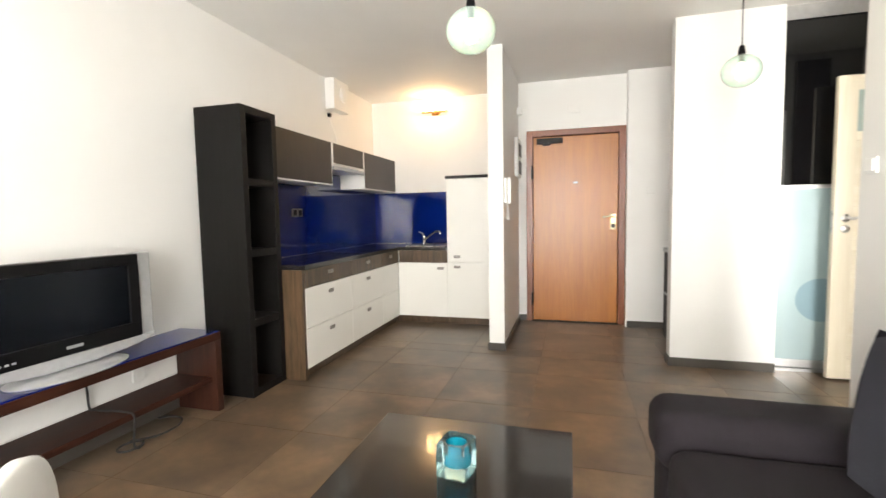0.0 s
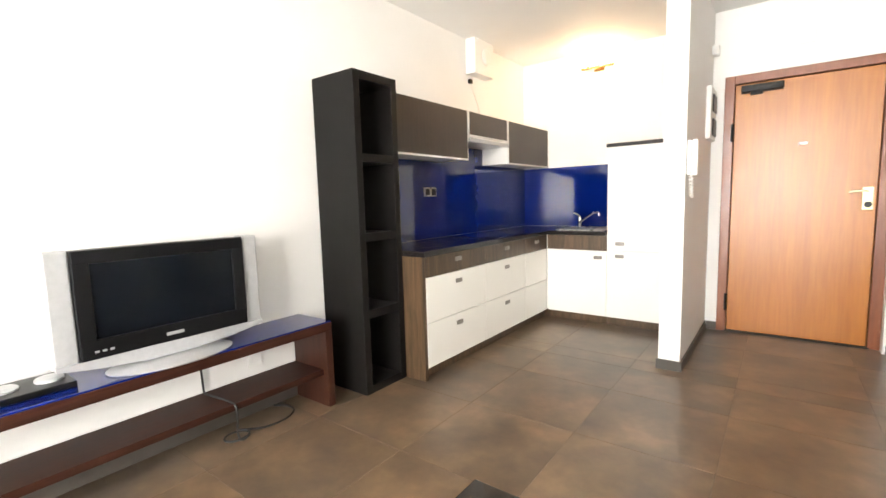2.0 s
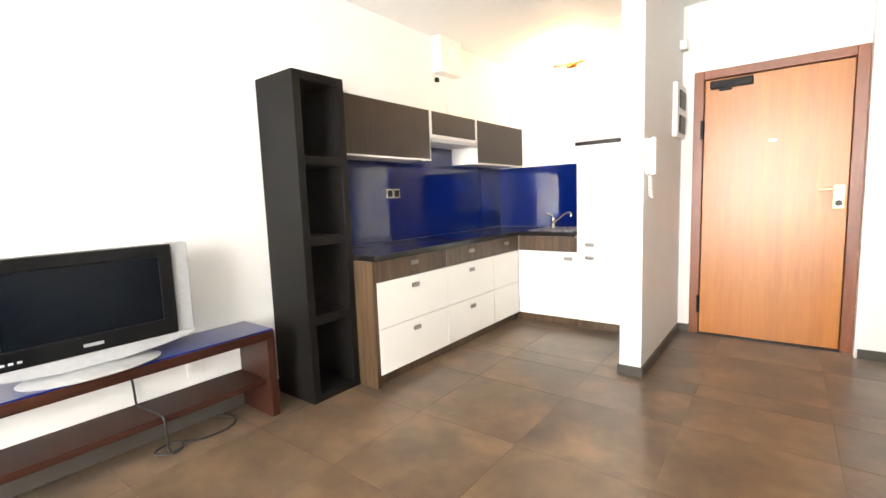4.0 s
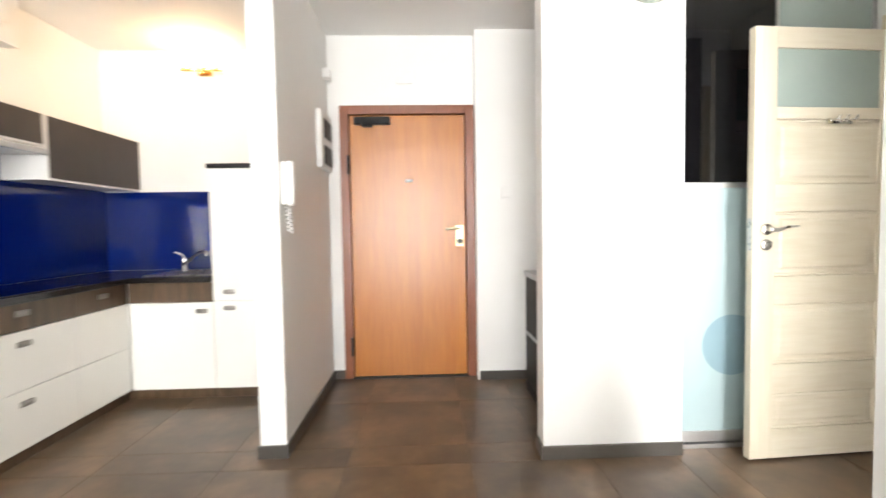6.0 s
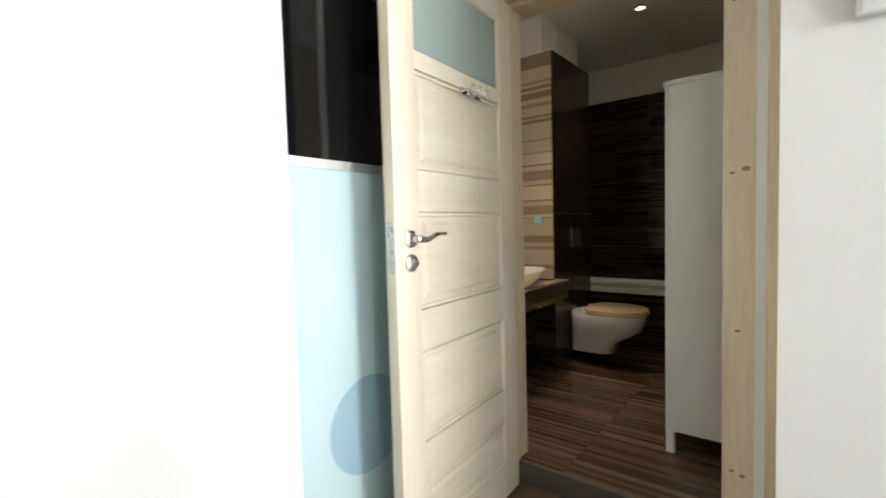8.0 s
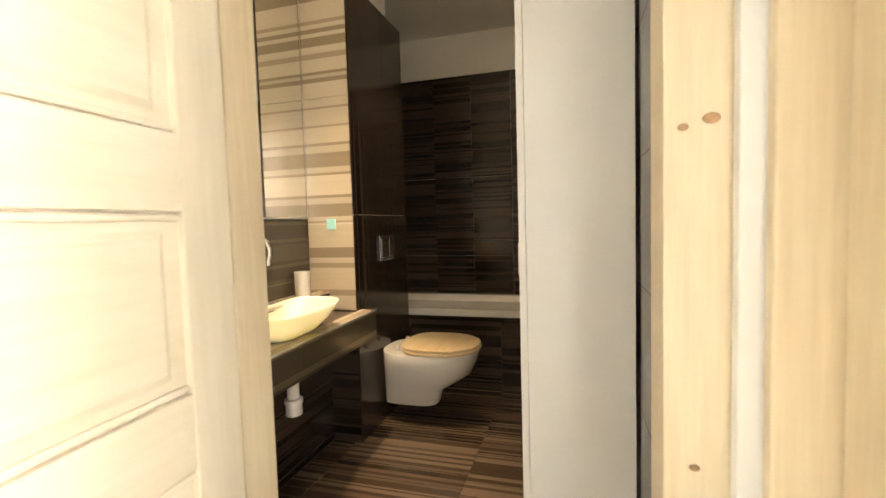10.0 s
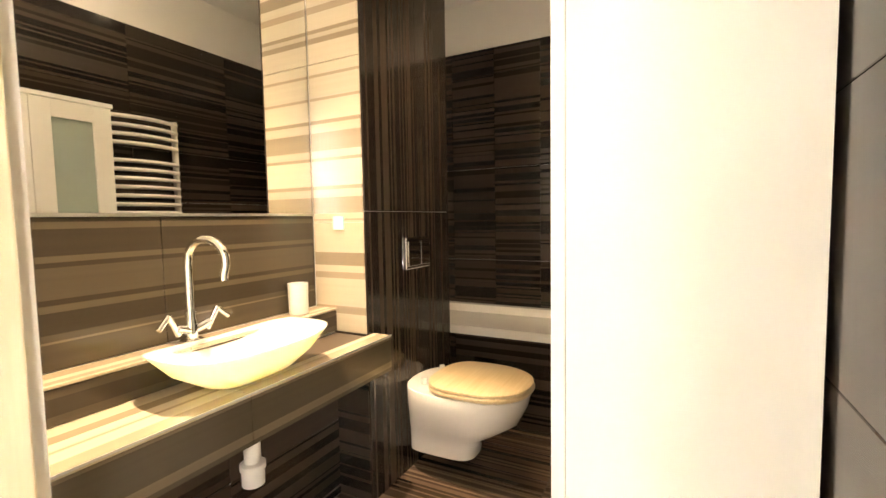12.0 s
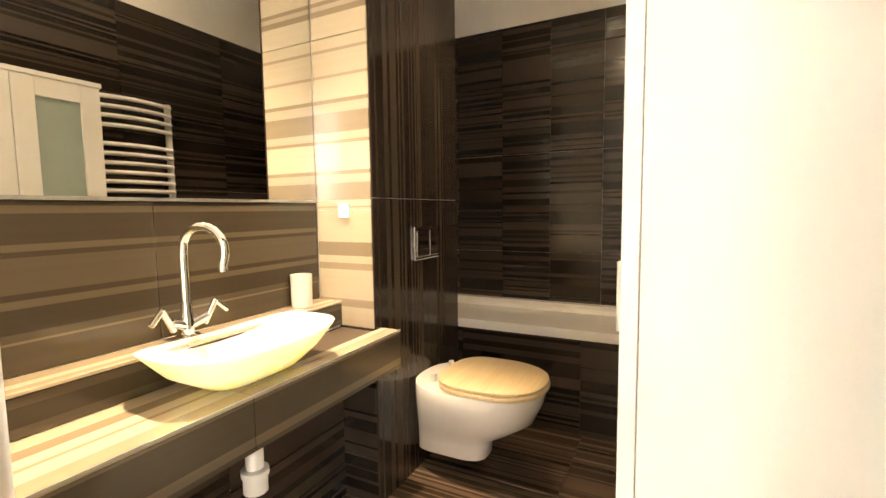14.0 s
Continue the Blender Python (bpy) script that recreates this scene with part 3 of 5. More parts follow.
    for y, z, r in ((3.325, 1.30, 0.008), (3.362, 1.29, 0.005), (3.345, 0.78, 0.005), (3.33, 0.30, 0.006), (3.36, 0.31, 0.005), (3.33, 1.85, 0.008), (3.36, 1.83, 0.005)):
        bm = rod(bmesh.new(), (3.2003, y, z), (3.1985, y, z), r, seg=14)
        bmesh.ops.scale(bm, vec=(1, 1.5, 1), space=Matrix.Translation((0, -y, 0)), verts=bm.verts[:])
        part("knot", bm, M_KNOT, lin)


bathroom_door()


# ---- sliding wardrobe ----
def wardrobe():
    top = thing("sliding_wardrobe", (2.63, 4.27, 0), "sliding wardrobe with black upper and frosted blue lower glass", "wardrobe")
    ztop = 2.50
    def panel(name, x0, x1, y, upper, lbl):
        fr = 0.018
        p = part(name, bx(bx(boxed(x0, y, 0.03, x0 + fr, y + 0.02, ztop), x1 - fr, y, 0.03, x1, y + 0.02, ztop), x0, y - 0.001, 1.318, x1, y + 0.021, 1.345), M_ALU, top, lbl)
        part("lower_glass", boxed(x0 + fr, y + 0.006, 0.085, x1 - fr, y + 0.014, 1.318), M_FROST, p, "frosted pale blue glass")
        part("upper_glass", boxed(x0 + fr, y + 0.006, 1.345, x1 - fr, y + 0.014, ztop), upper, p)
        part("bottom_rail", boxed(x0 + fr, y, 0.03, x1 - fr, y + 0.02, 0.085), M_ALU, p)
        return p
    a = panel("sliding_panel", PIL1 + 0.003, 2.64, 4.25, M_BLACKGLASS, "aluminium-framed panel with black glass")
    bm = bmesh.new()
    bmesh.ops.create_circle(bm, cap_ends=True, segments=48, radius=0.155, matrix=Matrix.Translation((2.425, 4.2555, 0.525)) @ Matrix.Rotation(radians(90), 4, "X"))
    part("disc", bm, M_FROST_DOT, a, "grey-blue disc on the frosted glass")
    panel("sliding_panel", 2.60, 3.165, 4.28, M_FROST_GREEN, "aluminium-framed panel with green frosted glass")
    part("top_track", bx(boxed(PIL1 + 0.002, 4.235, ztop, 3.17, 4.315, ztop + 0.075), PIL1 + 0.002, 4.235, ztop - 0.02, 3.17, 4.24, ztop), M_ALU, top, "aluminium ceiling track")
    part("floor_track", boxed(PIL1 + 0.002, 4.24, 0.0, 3.17, 4.31, 0.022), M_ALU, top, "aluminium floor track")


wardrobe()


# ---- living room ----
def tower_shelf():
    top = thing("tower_shelf", (-1.46, 3.07, 0), "tall black-brown open shelf tower against the wall", "shelf")
    x0, x1, y0, y1, H, T = -1.64, -1.283, 2.898, 3.252, 1.897, 0.048
    part("side", boxed(x0, y0, 0, x1, y0 + T, H, bevel=0.002), M_BLACKWOOD, top)
    part("side", boxed(x0, y1 - T, 0, x1, y1, H, bevel=0.002), M_BLACKWOOD, top)
    for z in (0.0, 0.462, 0.924, 1.386, H - T):
        part("shelf_board", boxed(x0 + 0.001, y0 + T, z, x1 - 0.001, y1 - T, z + T, bevel=0.002), M_BLACKWOOD, top)


tower_shelf()


def tv_bench():
    top = thing("tv_bench", (-1.5, 1.6, 0), "long mahogany TV bench with a blue glass top", "bench")
    x0, x1, y0, y1 = -1.662, -1.360, 0.30, 2.722
    part("end_panel", boxed(x0, y1 - 0.045, 0, x1, y1, 0.44, bevel=0.002), M_BENCH_V, top)
    part("end_panel", boxed(x0, y0, 0, x1, y0 + 0.045, 0.44, bevel=0.002), M_BENCH_V, top)
    part("top_board", boxed(x0, y0, 0.44, x1, y1, 0.488, bevel=0.002), M_BENCH, top)
    part("glass_top", boxed(x0 + 0.004, y0 + 0.004, 0.488, x1 - 0.004, y1 - 0.004, 0.495, bevel=0.001), M_BLUE, top, "glossy blue glass top")
    part("lower_shelf", boxed(x0, y0 + 0.045, 0.182, x1 - 0.035, y1 - 0.045, 0.215, bevel=0.002), M_BENCH, top)


tv_bench()


def television():
    top = thing("television", (-1.47, 1.965, 0.495), "flat silver-framed television with a dark screen on the bench", "television")
    c = Matrix.Translation((-1.475, 1.943, 0.0)) @ Matrix.Rotation(radians(90), 4, "Z")

    def put(bm):
        bmesh.ops.transform(bm, matrix=c, verts=bm.verts[:])
        return bm
    # local: x along the screen, -y towards the viewer
    part("body", put(boxed(-0.332, -0.02, 0.58, 0.332, 0.07, 1.003, bevel=0.012)), M_BLACK, top)
    part("bezel", put(bx(bx(bx(boxed(-0.334, -0.035, 0.95, 0.334, 0.0, 1.005, bevel=0.006), -0.334, -0.035, 0.58, 0.334, 0.0, 0.655, bevel=0.006), -0.334, -0.035, 0.65, -0.278, 0.0, 0.955, bevel=0.004), 0.278, -0.035, 0.65, 0.334, 0.0, 0.955, bevel=0.004)), M_BLACK, top)
    part("screen", put(boxed(-0.28, -0.026, 0.65, 0.28, -0.018, 0.955)), M_SCREEN, top)
    for s in (-1, 1):
        part("side_speaker", put(boxed(s * 0.335, -0.02, 0.562, s * 0.414, 0.05, 1.008, bevel=0.008)), M_SILVER, top, "silver side loudspeaker")
    bm = bmesh.new()
    ring = lambda y, z0, dz: [(x, y, z0 + dz * (1 - (x / 0.41) ** 2)) for x in [-0.41 + 0.82 * i / 16 for i in range(17)]]
    top_e = [(x, -0.03, 0.579) for x in [-0.41 + 0.82 * i / 16 for i in range(17)]]
    low_e = ring(-0.03, 0.562, -0.04)
    loft(bm, [top_e + low_e[::-1], [(x, y + 0.06, z) for x, y, z in top_e + low_e[::-1]]])
    part("lower_speaker", put(bm), M_SILVER, top, "curved silver strip under the screen")
    part("neck", put(boxed(-0.12, -0.01, 0.505, 0.12, 0.05, 0.58, bevel=0.01)), M_SILVER, top)
    bm = lathe(bmesh.new(), ((0.25, 0.0), (0.255, 0.006), (0.23, 0.016), (0.05, 0.022)), (0, 0, 0), 40)
    bmesh.ops.scale(bm, vec=(1.0, 0.55, 1), verts=bm.verts[:])
    bmesh.ops.translate(bm, vec=(0, 0.0, 0.495), verts=bm.verts[:])
    part("foot", put(bm), M_SILVER, top, "silver oval foot", True)
    part("badge", put(boxed(-0.035, -0.038, 0.608, 0.035, -0.034, 0.621)), M_SILVER, top)
    for x in (-0.29, -0.265, -0.24):
        part("indicator", put(boxed(x, -0.037, 0.605, x + 0.014, -0.034, 0.613)), M_SILVER, top)


television()


def set_top_box():
    top = thing("media_box", (-1.53, 1.40, 0.495), "flat black box with silver knobs on the bench", "device")
    part("body", boxed(-1.64, 1.19, 0.495, -1.44, 1.59, 0.520, bevel=0.004), M_BLACK, top)
    for y in (1.27, 1.40, 1.53):
        bm = lathe(bmesh.new(), ((0.045, 0.0), (0.045, 0.008), (0.036, 0.014), (0.01, 0.012)), (-1.54, y, 0.520), 24)
        part("knob", bm, M_SILVER, top, "round silver disc", True)


set_top_box()


def cables():
    loop = [(-1.655, 2.10, 0.45), (-1.652, 2.125, 0.34), (-1.648, 2.13, 0.225), (-1.60, 2.13, 0.219), (-1.43, 2.15, 0.219), (-1.385, 2.155, 0.19), (-1.42, 2.17, 0.05)]
    loop += [(-1.47 + 0.05 * math.cos(a), 2.19 + 0.06 * math.sin(a), 0.012 + 0.008 * (a / 9)) for a in [0.8 * i for i in range(12)]]
    loop += [(-1.45, 2.33, 0.008), (-1.44, 2.45, 0.008), (-1.49, 2.53, 0.008), (-1.56, 2.54, 0.010), (-1.62, 2.49, 0.016)]
    bm = pipe(bmesh.new(), curve_pts(loop, 5), 0.0055, 8)
    tagged(part("cable", bm, M_RUBBER, None, "", True), "black power cable coiled on the floor under the bench", "cable")
    top = thing("wall_socket", (LEFT, 2.40, 0.30), "white wall socket under the bench", "socket")
    for y in (2.42,):
        f = part("socket_plate", boxed(LEFT, y - 0.039, 0.262, LEFT + 0.012, y + 0.039, 0.34, bevel=0.004), M_WHITE, top)
        part("socket_well", rod(bmesh.new(), (LEFT + 0.012, y, 0.301), (LEFT + 0.0135, y, 0.301), 0.02), M_CARCASS, f)


cables()


def coffee_table():
    top = thing("coffee_table", (0.4, 1.5, 0), "low glossy black-brown coffee table", "table")
    part("tabletop", boxed(0.015, 1.30, 0.352, 0.715, 2.08, 0.40, bevel=0.003), M_TABLE, top)
    for x in (0.03, 0.64):
        for y in (1.315, 2.005):
            part("leg", boxed(x, y, 0, x + 0.06, y + 0.06, 0.352, bevel=0.002), M_TABLE, top)
    part("shelf", boxed(0.05, 1.34, 0.12, 0.68, 2.04, 0.14), M_TABLE, top)


coffee_table()


def candle_block():
    cx, cy, z = 0.378, 1.742, 0.40
    top = thing("candle_holder", (cx, cy, z), "turquoise and clear glass block candle holder on the table", "candle holder")
    a, h, r, n = 0.048, 0.102, 0.033, 32
    rot = Matrix.Translation((cx, cy, z)) @ Matrix.Rotation(radians(-9), 4, "Z")

    def put(bm):
        bmesh.ops.transform(bm, matrix=rot, verts=bm.verts[:])
        return bm

    def square(s, q, hh):
        """An outline between a circle (q = 2) and a square."""
        return [(s * math.copysign(abs(math.cos(t)) ** (2 / q), math.cos(t)), s * math.copysign(abs(math.sin(t)) ** (2 / q), math.sin(t)), hh) for t in [2 * math.pi * (i + 0.5) / n for i in range(n)]]
    rings = [square(a - 0.003, 14, 0.0), square(a, 14, 0.003), square(a, 14, h - 0.006), square(a - 0.004, 12, h), square(r + 0.006, 2.4, h), square(r + 0.0008, 2, h - 0.004), square(r - 0.001, 2, 0.028)]
    part("outer_block", put(loft(bmesh.new(), rings)), M_ICE, top, "thick clear glass block", True)
    bm = lathe(bmesh.new(), ((r - 0.003, 0.0285), (r, 0.030), (r - 0.0003, h - 0.010), (r - 0.004, h - 0.010), (r - 0.006, 0.034)), (0, 0, 0), n)
    part("inner_cup", put(bm), M_TURQ, top, "turquoise glass cup", True)


candle_block()


def cushion(x0, y0, z0, x1, y1, z1, r=0.06, seg=4):
    return boxed(x0, y0, z0, x1, y1, z1, bevel=r, seg=seg)


def sofa():
    top = thing("sofa", (1.55, 1.2, 0), "dark mauve fabric sofa against the wall", "sofa")
    x0, x1, y0, y1 = 0.965, 2.07, -0.25, 2.165
    part("base", boxed(x0 + 0.03, y0 + 0.03, 0.06, x1, y1 - 0.10, 0.27, bevel=0.02), M_SOFA, top)
    for k in range(2):
        a = y0 + 0.235 + k * 0.975
        part("seat_cushion", cushion(x0 + 0.02, a, 0.25, x1 - 0.22, a + 0.97, 0.475, 0.055), M_SOFA, top, "", True)
        part("back_cushion", cushion(x1 - 0.34, a + 0.01, 0.44, x1 - 0.06, a + 0.96, 0.84, 0.09, 5), M_SOFA, top, "", True)
    for a in (y0, y1 - 0.24):
        bm = cushion(x0, a, 0.36, x1, a + 0.24, 0.56, 0.065, 6)
        bx(bm, x0 + 0.025, a + 0.015, 0.06, x1, a + 0.225, 0.37, bevel=0.03, seg=3)
        part("armrest", bm, M_SOFA, top, "wide rounded armrest", True)
    part("backrest", cushion(x1 - 0.12, y0 + 0.1, 0.08, x1, y1 - 0.1, 0.78, 0.05), M_SOFA, top, "", True)
    for x in (x0 + 0.08, x1 - 0.1):
        for y in (y0 + 0.08, y1 - 0.14):
            part("foot", rod(bmesh.new(), (x, y, 0), (x, y, 0.07), 0.02), M_BLACK, top)
    pl = thing("pillow", (1.69, 1.80, 0.43), "slate-coloured scatter pillow leaning in the sofa corner", "pillow")
    bm = bmesh.new()
    n = 12
    for s in (-1, 1):
        grid = [[bm.verts.new((0.24 * (2 * i / n - 1) * (1 - 0.08 * (2 * j / n - 1) ** 2), s * 0.075 * max(0.0, (1 - (2 * i / n - 1) ** 4) * (1 - (2 * j / n - 1) ** 4)) ** 0.5, 0.24 * (2 * j / n - 1) * (1 - 0.08 * (2 * i / n - 1) ** 2))) for j in range(n + 1)] for i in range(n + 1)]
        for i in range(n):
            for j in range(n):
                bm.faces.new((grid[i][j], grid[i + 1][j], grid[i + 1][j + 1], grid[i][j + 1]))
    bmesh.ops.remove_doubles(bm, verts=bm.verts[:], dist=0.0005)
    bmesh.ops.recalc_face_normals(bm, faces=bm.faces[:])
    bmesh.ops.transform(bm, matrix=Matrix.Translation((1.62, 1.84, 0.575)) @ Matrix.Rotation(radians(20), 4, "Z") @ Matrix.Rotation(radians(-32), 4, "X") @ Matrix.Rotation(radians(38), 4, "Y"), verts=bm.verts[:])
    part("cover", bm, M_PILLOW, pl, "", True)


sofa()


def dining_chair():
    top = thing("chair", (-0.205, 0.69, 0), "white moulded plastic chair with slim legs", "chair", "white chairs")
    bm = bmesh.new()
    rings = []
    n = 15
    for k in range(19):
        v = 1 - (1 - k / 18) ** 2
        z = 0.45 + 0.405 * v
        w = 0.006 + 0.19 * (1 - (max(0.0, v - 0.35) / 0.6501) ** 2) ** 0.5
        y = -0.20 - 0.06 * v
        rings.append([(w * math.sin(a), y - 0.15 * w * math.cos(a) - 0.018, z) for a in [math.pi * (i / (n - 1) - 0.5) for i in range(n)]] + [(w * 0.96 * math.sin(a), y - 0.15 * w * math.cos(a) - 0.004, z) for a in [math.pi * (0.5 - i / (n - 1)) for i in range(n)]])
    loft(bm, rings)
    rot = Matrix.Translation((-0.205, 0.69, 0)) @ Matrix.Rotation(radians(128), 4, "Z")
    def put(b):
        bmesh.ops.transform(b, matrix=rot, verts=b.verts[:])
        return b
    part("backrest", put(bm), M_WHITE, top, "", True)
    part("seat", put(boxed(-0.21, -0.24, 0.43, 0.21, 0.20, 0.46, bevel=0.012, seg=3)), M_WHITE, top, "", True)
    for x in (-0.17, 0.17):
        for y in (-0.19, 0.16):
            part("leg", put(rod(bmesh.new(), (x * 1.15, y * 1.15, 0), (x, y, 0.435), 0.011, 0.014)), M_ALU, top, "", True)
    return top


chair = dining_chair()


def pendant(at, label):
    x, y, z = at
    top = thing("pendant_lamp", (x, y, z), label, "lamp", "teal glass pendants")
    R = 0.105
    prof, inner = [], []
    for k in range(2, 25):
        a = math.pi * k / 25
        prof.append((R * math.sin(a), R * 0.88 * math.cos(a)))
    prof = prof[::-1]
    inner = [(max(0.004, r - 0.003), h * 0.972) for r, h in prof][::-1]
    bm = lathe(bmesh.new(), prof + inner, at, 40)
    ob = part("globe", bm, M_TEAL, top, "teal-tinted clear glass globe", True)
    ob.visible_shadow = False
    part("cap", rod(bmesh.new(), (x, y, z + R * 0.90), (x, y, z + R * 0.90 + 0.05), 0.022, 0.014), M_BLACK, top, "black cap", True)
    part("socket", rod(bmesh.new(), (x, y, z + 0.045), (x, y, z + R * 0.9), 0.014), M_BLACK, top, "", True)
    part("bulb", lathe(bmesh.new(), ((0.006, -0.052), (0.024, -0.038), (0.030, -0.010), (0.022, 0.02), (0.013, 0.045)), at, 20), M_GLOW, top, "lit clear bulb", True)
    part("cord", rod(bmesh.new(), (x, y, z + R), (x, y, CEIL - 0.03), 0.003, seg=8), M_BLACK, top)
    part("ceiling_rose", rod(bmesh.new(), (x, y, CEIL - 0.03), (x, y, CEIL), 0.035, 0.045), M_BLACK, top, "", True)


pendant((0.30, 2.40, 1.945), "teal glass globe pendant hanging over the coffee table")
pendant((1.673, 3.575, 1.99), "teal glass globe pendant hanging before the pillar")


# ---- kitchen ----
def pull_mesh(at, facing, mat=None):
    """A flat oval finger pull; facing 'x' or 'y' (towards +x or -y)."""
    bm = boxed(-0.037, -0.007, -0.0145, 0.037, 0.0, 0.0145, bevel=0.006, seg=3)
    bx(bm, -0.024, -0.0085, -0.006, 0.024, -0.006, 0.006, bevel=0.001)
    m = Matrix.Translation(at) @ (Matrix.Rotation(radians(90), 4, "Z") if facing == "x" else Matrix.Identity(4))
    bmesh.ops.transform(bm, matrix=m, verts=bm.verts[:])
    return bm


KX = -1.12
KY = 5.12
WT = 0.84


def base_unit(y0, y1, pulls):
    top = thing("kitchen_base_unit", ((LEFT + KX) / 2, (y0 + y1) / 2, 0), "kitchen base unit with wood drawer above white drawer fronts", "cabinet", "kitchen base units")
    part("carcass", boxed(LEFT + 0.002, y0, 0.08, KX - 0.02, y1, WT - 0.038), M_CARCASS, top)
    part("kickboard", boxed(KX - 0.06, y0, 0, KX - 0.045, y1, 0.08), M_ZEBRA, top)
    g = 0.002
    d = part("drawer_front", boxed(KX - 0.02, y0 + g, 0.668, KX, y1 - g, WT - 0.04, bevel=0.0015), M_ZEBRA_H, top, "brown zebrano drawer front")
    yc = (y0 + y1) / 2
    part("pull", pull_mesh((KX, yc, 0.752), "x"), M_PULL, d, "dull grey oval pull", True)
    for z0, z1 in ((0.372, 0.664), (0.078, 0.368)):
        d = part("drawer_front", boxed(KX - 0.02, y0 + g, z0, KX, y1 - g, z1, bevel=0.0015), M_FRONT, top, "white lacquered drawer front")
        if pulls:
            part("pull", pull_mesh((KX, yc, z1 - 0.064), "x"), M_PULL, d, "dull grey oval pull", True)


base_unit(3.286, 4.0, True)
base_unit(4.0, 4.665, True)
base_unit(4.665, KY - 0.003, False)
e = thing("end_panel", (-1.4, 3.29, 0), "brown zebrano end panel closing the kitchen run", "panel")
part("board", boxed(LEFT + 0.002, 3.254, 0, KX - 0.002, 3.285, WT - 0.038, bevel=0.001), M_ZEBRA, e)


def sink_unit():
    top = thing("kitchen_base_unit", (-0.85, 5.45, 0), "kitchen corner unit with a white door under a wood strip", "cabinet", "kitchen base units")
    part("carcass", boxed(LEFT + 0.002, KY + 0.02, 0.08, -0.563, BACK - 0.002, WT - 0.038), M_CARCASS, top)
    part("kickboard", boxed(KX - 0.05, KY + 0.045, 0, -0.563, KY + 0.06, 0.08), M_ZEBRA, top)
    d = part("door", boxed(KX + 0.006, KY, 0.078, -0.563, KY + 0.02, 0.664, bevel=0.0015), M_FRONT, top, "white lacquered door")
    part("pull", pull_mesh((-0.638, KY, 0.607), "y"), M_PULL, d, "dull grey oval pull", True)
    part("wood_strip", boxed(KX + 0.006, KY, 0.668, -0.563, KY + 0.02, WT - 0.04, bevel=0.0015), M_ZEBRA_H, top, "brown zebrano strip")


sink_unit()


def fridge_column():
    top = thing("fridge_cabinet", (-0.3, 5.45, 0), "tall white built-in fridge cabinet with a black top", "cabinet")
    x0, x1 = -0.560, 0.031
    part("carcass", boxed(x0, KY + 0.02, 0.08, x1, BACK - 0.002, 1.562), M_CARCASS, top)
    for z0, z1, zp in ((0.078, 0.672, 0.625), (0.676, 1.560, 0.735)):
        d = part("door", boxed(x0, KY, z0, x1, KY + 0.02, z1, bevel=0.0015), M_FRONT, top, "white lacquered door")
        part("pull", pull_mesh((-0.452, KY, zp), "y"), M_PULL, d, "dull grey oval pull", True)
    part("top_slab", boxed(x0 - 0.012, KY - 0.008, 1.562, x1, BACK - 0.002, 1.593, bevel=0.003), M_GRANITE, top, "black stone top")
    part("kickboard", boxed(x0, KY + 0.045, 0, x1, KY + 0.06, 0.08), M_ZEBRA, top)


fridge_column()


def worktop():
    top = thing("worktop", (-1.3, 4.5, WT), "L-shaped glossy black stone worktop", "worktop")
    part("slab", boxed(LEFT + 0.003, 3.2535, WT - 0.037, -1.098, BACK - 0.003, WT, bevel=0.004), M_GRANITE, top)
    part("slab", boxed(-1.0979, KY - 0.022, WT - 0.037, -0.5735, BACK - 0.003, WT, bevel=0.004), M_GRANITE, top)
    hob = thing("hob", (-1.38, 4.5, WT), "flat black glass hob set in the worktop", "hob")
    part("glass", boxed(-1.62, 4.22, WT, -1.14, 4.78, WT + 0.005, bevel=0.002), M_BLACKGLASS, hob)
    s = thing("kitchen_sink", (-0.83, 5.42, WT), "stainless steel inset kitchen sink", "sink")
    bm = bmesh.new()
    r = lambda i, z: [(-1.06 + i, 5.20 + i, z), (-0.625 - i, 5.20 + i, z), (-0.625 - i, 5.60 - i, z), (-1.06 + i, 5.60 - i, z)]
    loft(bm, [r(0, WT + 0.0005), r(0, WT + 0.006), r(0.03, WT + 0.006), r(0.035, WT + 0.003), r(0.05, WT + 0.002)])
    part("bowl", bm, M_NICKEL, s)
    t = thing("kitchen_tap", (-0.955, 5.53, WT + 0.006), "chrome single-lever kitchen tap", "tap")
    z = WT + 0.006
    part("tap_body", lathe(bmesh.new(), ((0.027, 0.0), (0.027, 0.006), (0.022, 0.012), (0.021, 0.085), (0.018, 0.10), (0.006, 0.106)), (-0.955, 5.53, z), 20), M_CHROME, t, "", True)
    part("spout", pipe(bmesh.new(), curve_pts([(-0.955, 5.52, z + 0.045), (-0.88, 5.47, z + 0.09), (-0.79, 5.42, z + 0.142), (-0.745, 5.40, z + 0.150), (-0.722, 5.39, z + 0.142), (-0.718, 5.388, z + 0.118)], 5), 0.011), M_CHROME, t, "", True)
    part("lever", pipe(bmesh.new(), curve_pts([(-0.955, 5.53, z + 0.10), (-0.965, 5.525, z + 0.122), (-1.01, 5.50, z + 0.145)], 4), 0.0075), M_CHROME, t, "", True)


worktop()

sp = thing("splashback", (LEFT, 4.5, 0.86), "glossy deep blue glass splashback", "splashback")
part("glass_panel", boxed(LEFT + 0.001, 3.255, WT + 0.001, LEFT + 0.008, BACK - 0.001, 1.66), M_BLUE, sp)
part("glass_panel", boxed(LEFT + 0.0085, BACK - 0.008, WT + 0.001, -0.5735, BACK - 0.001, 1.462), M_BLUE, sp)

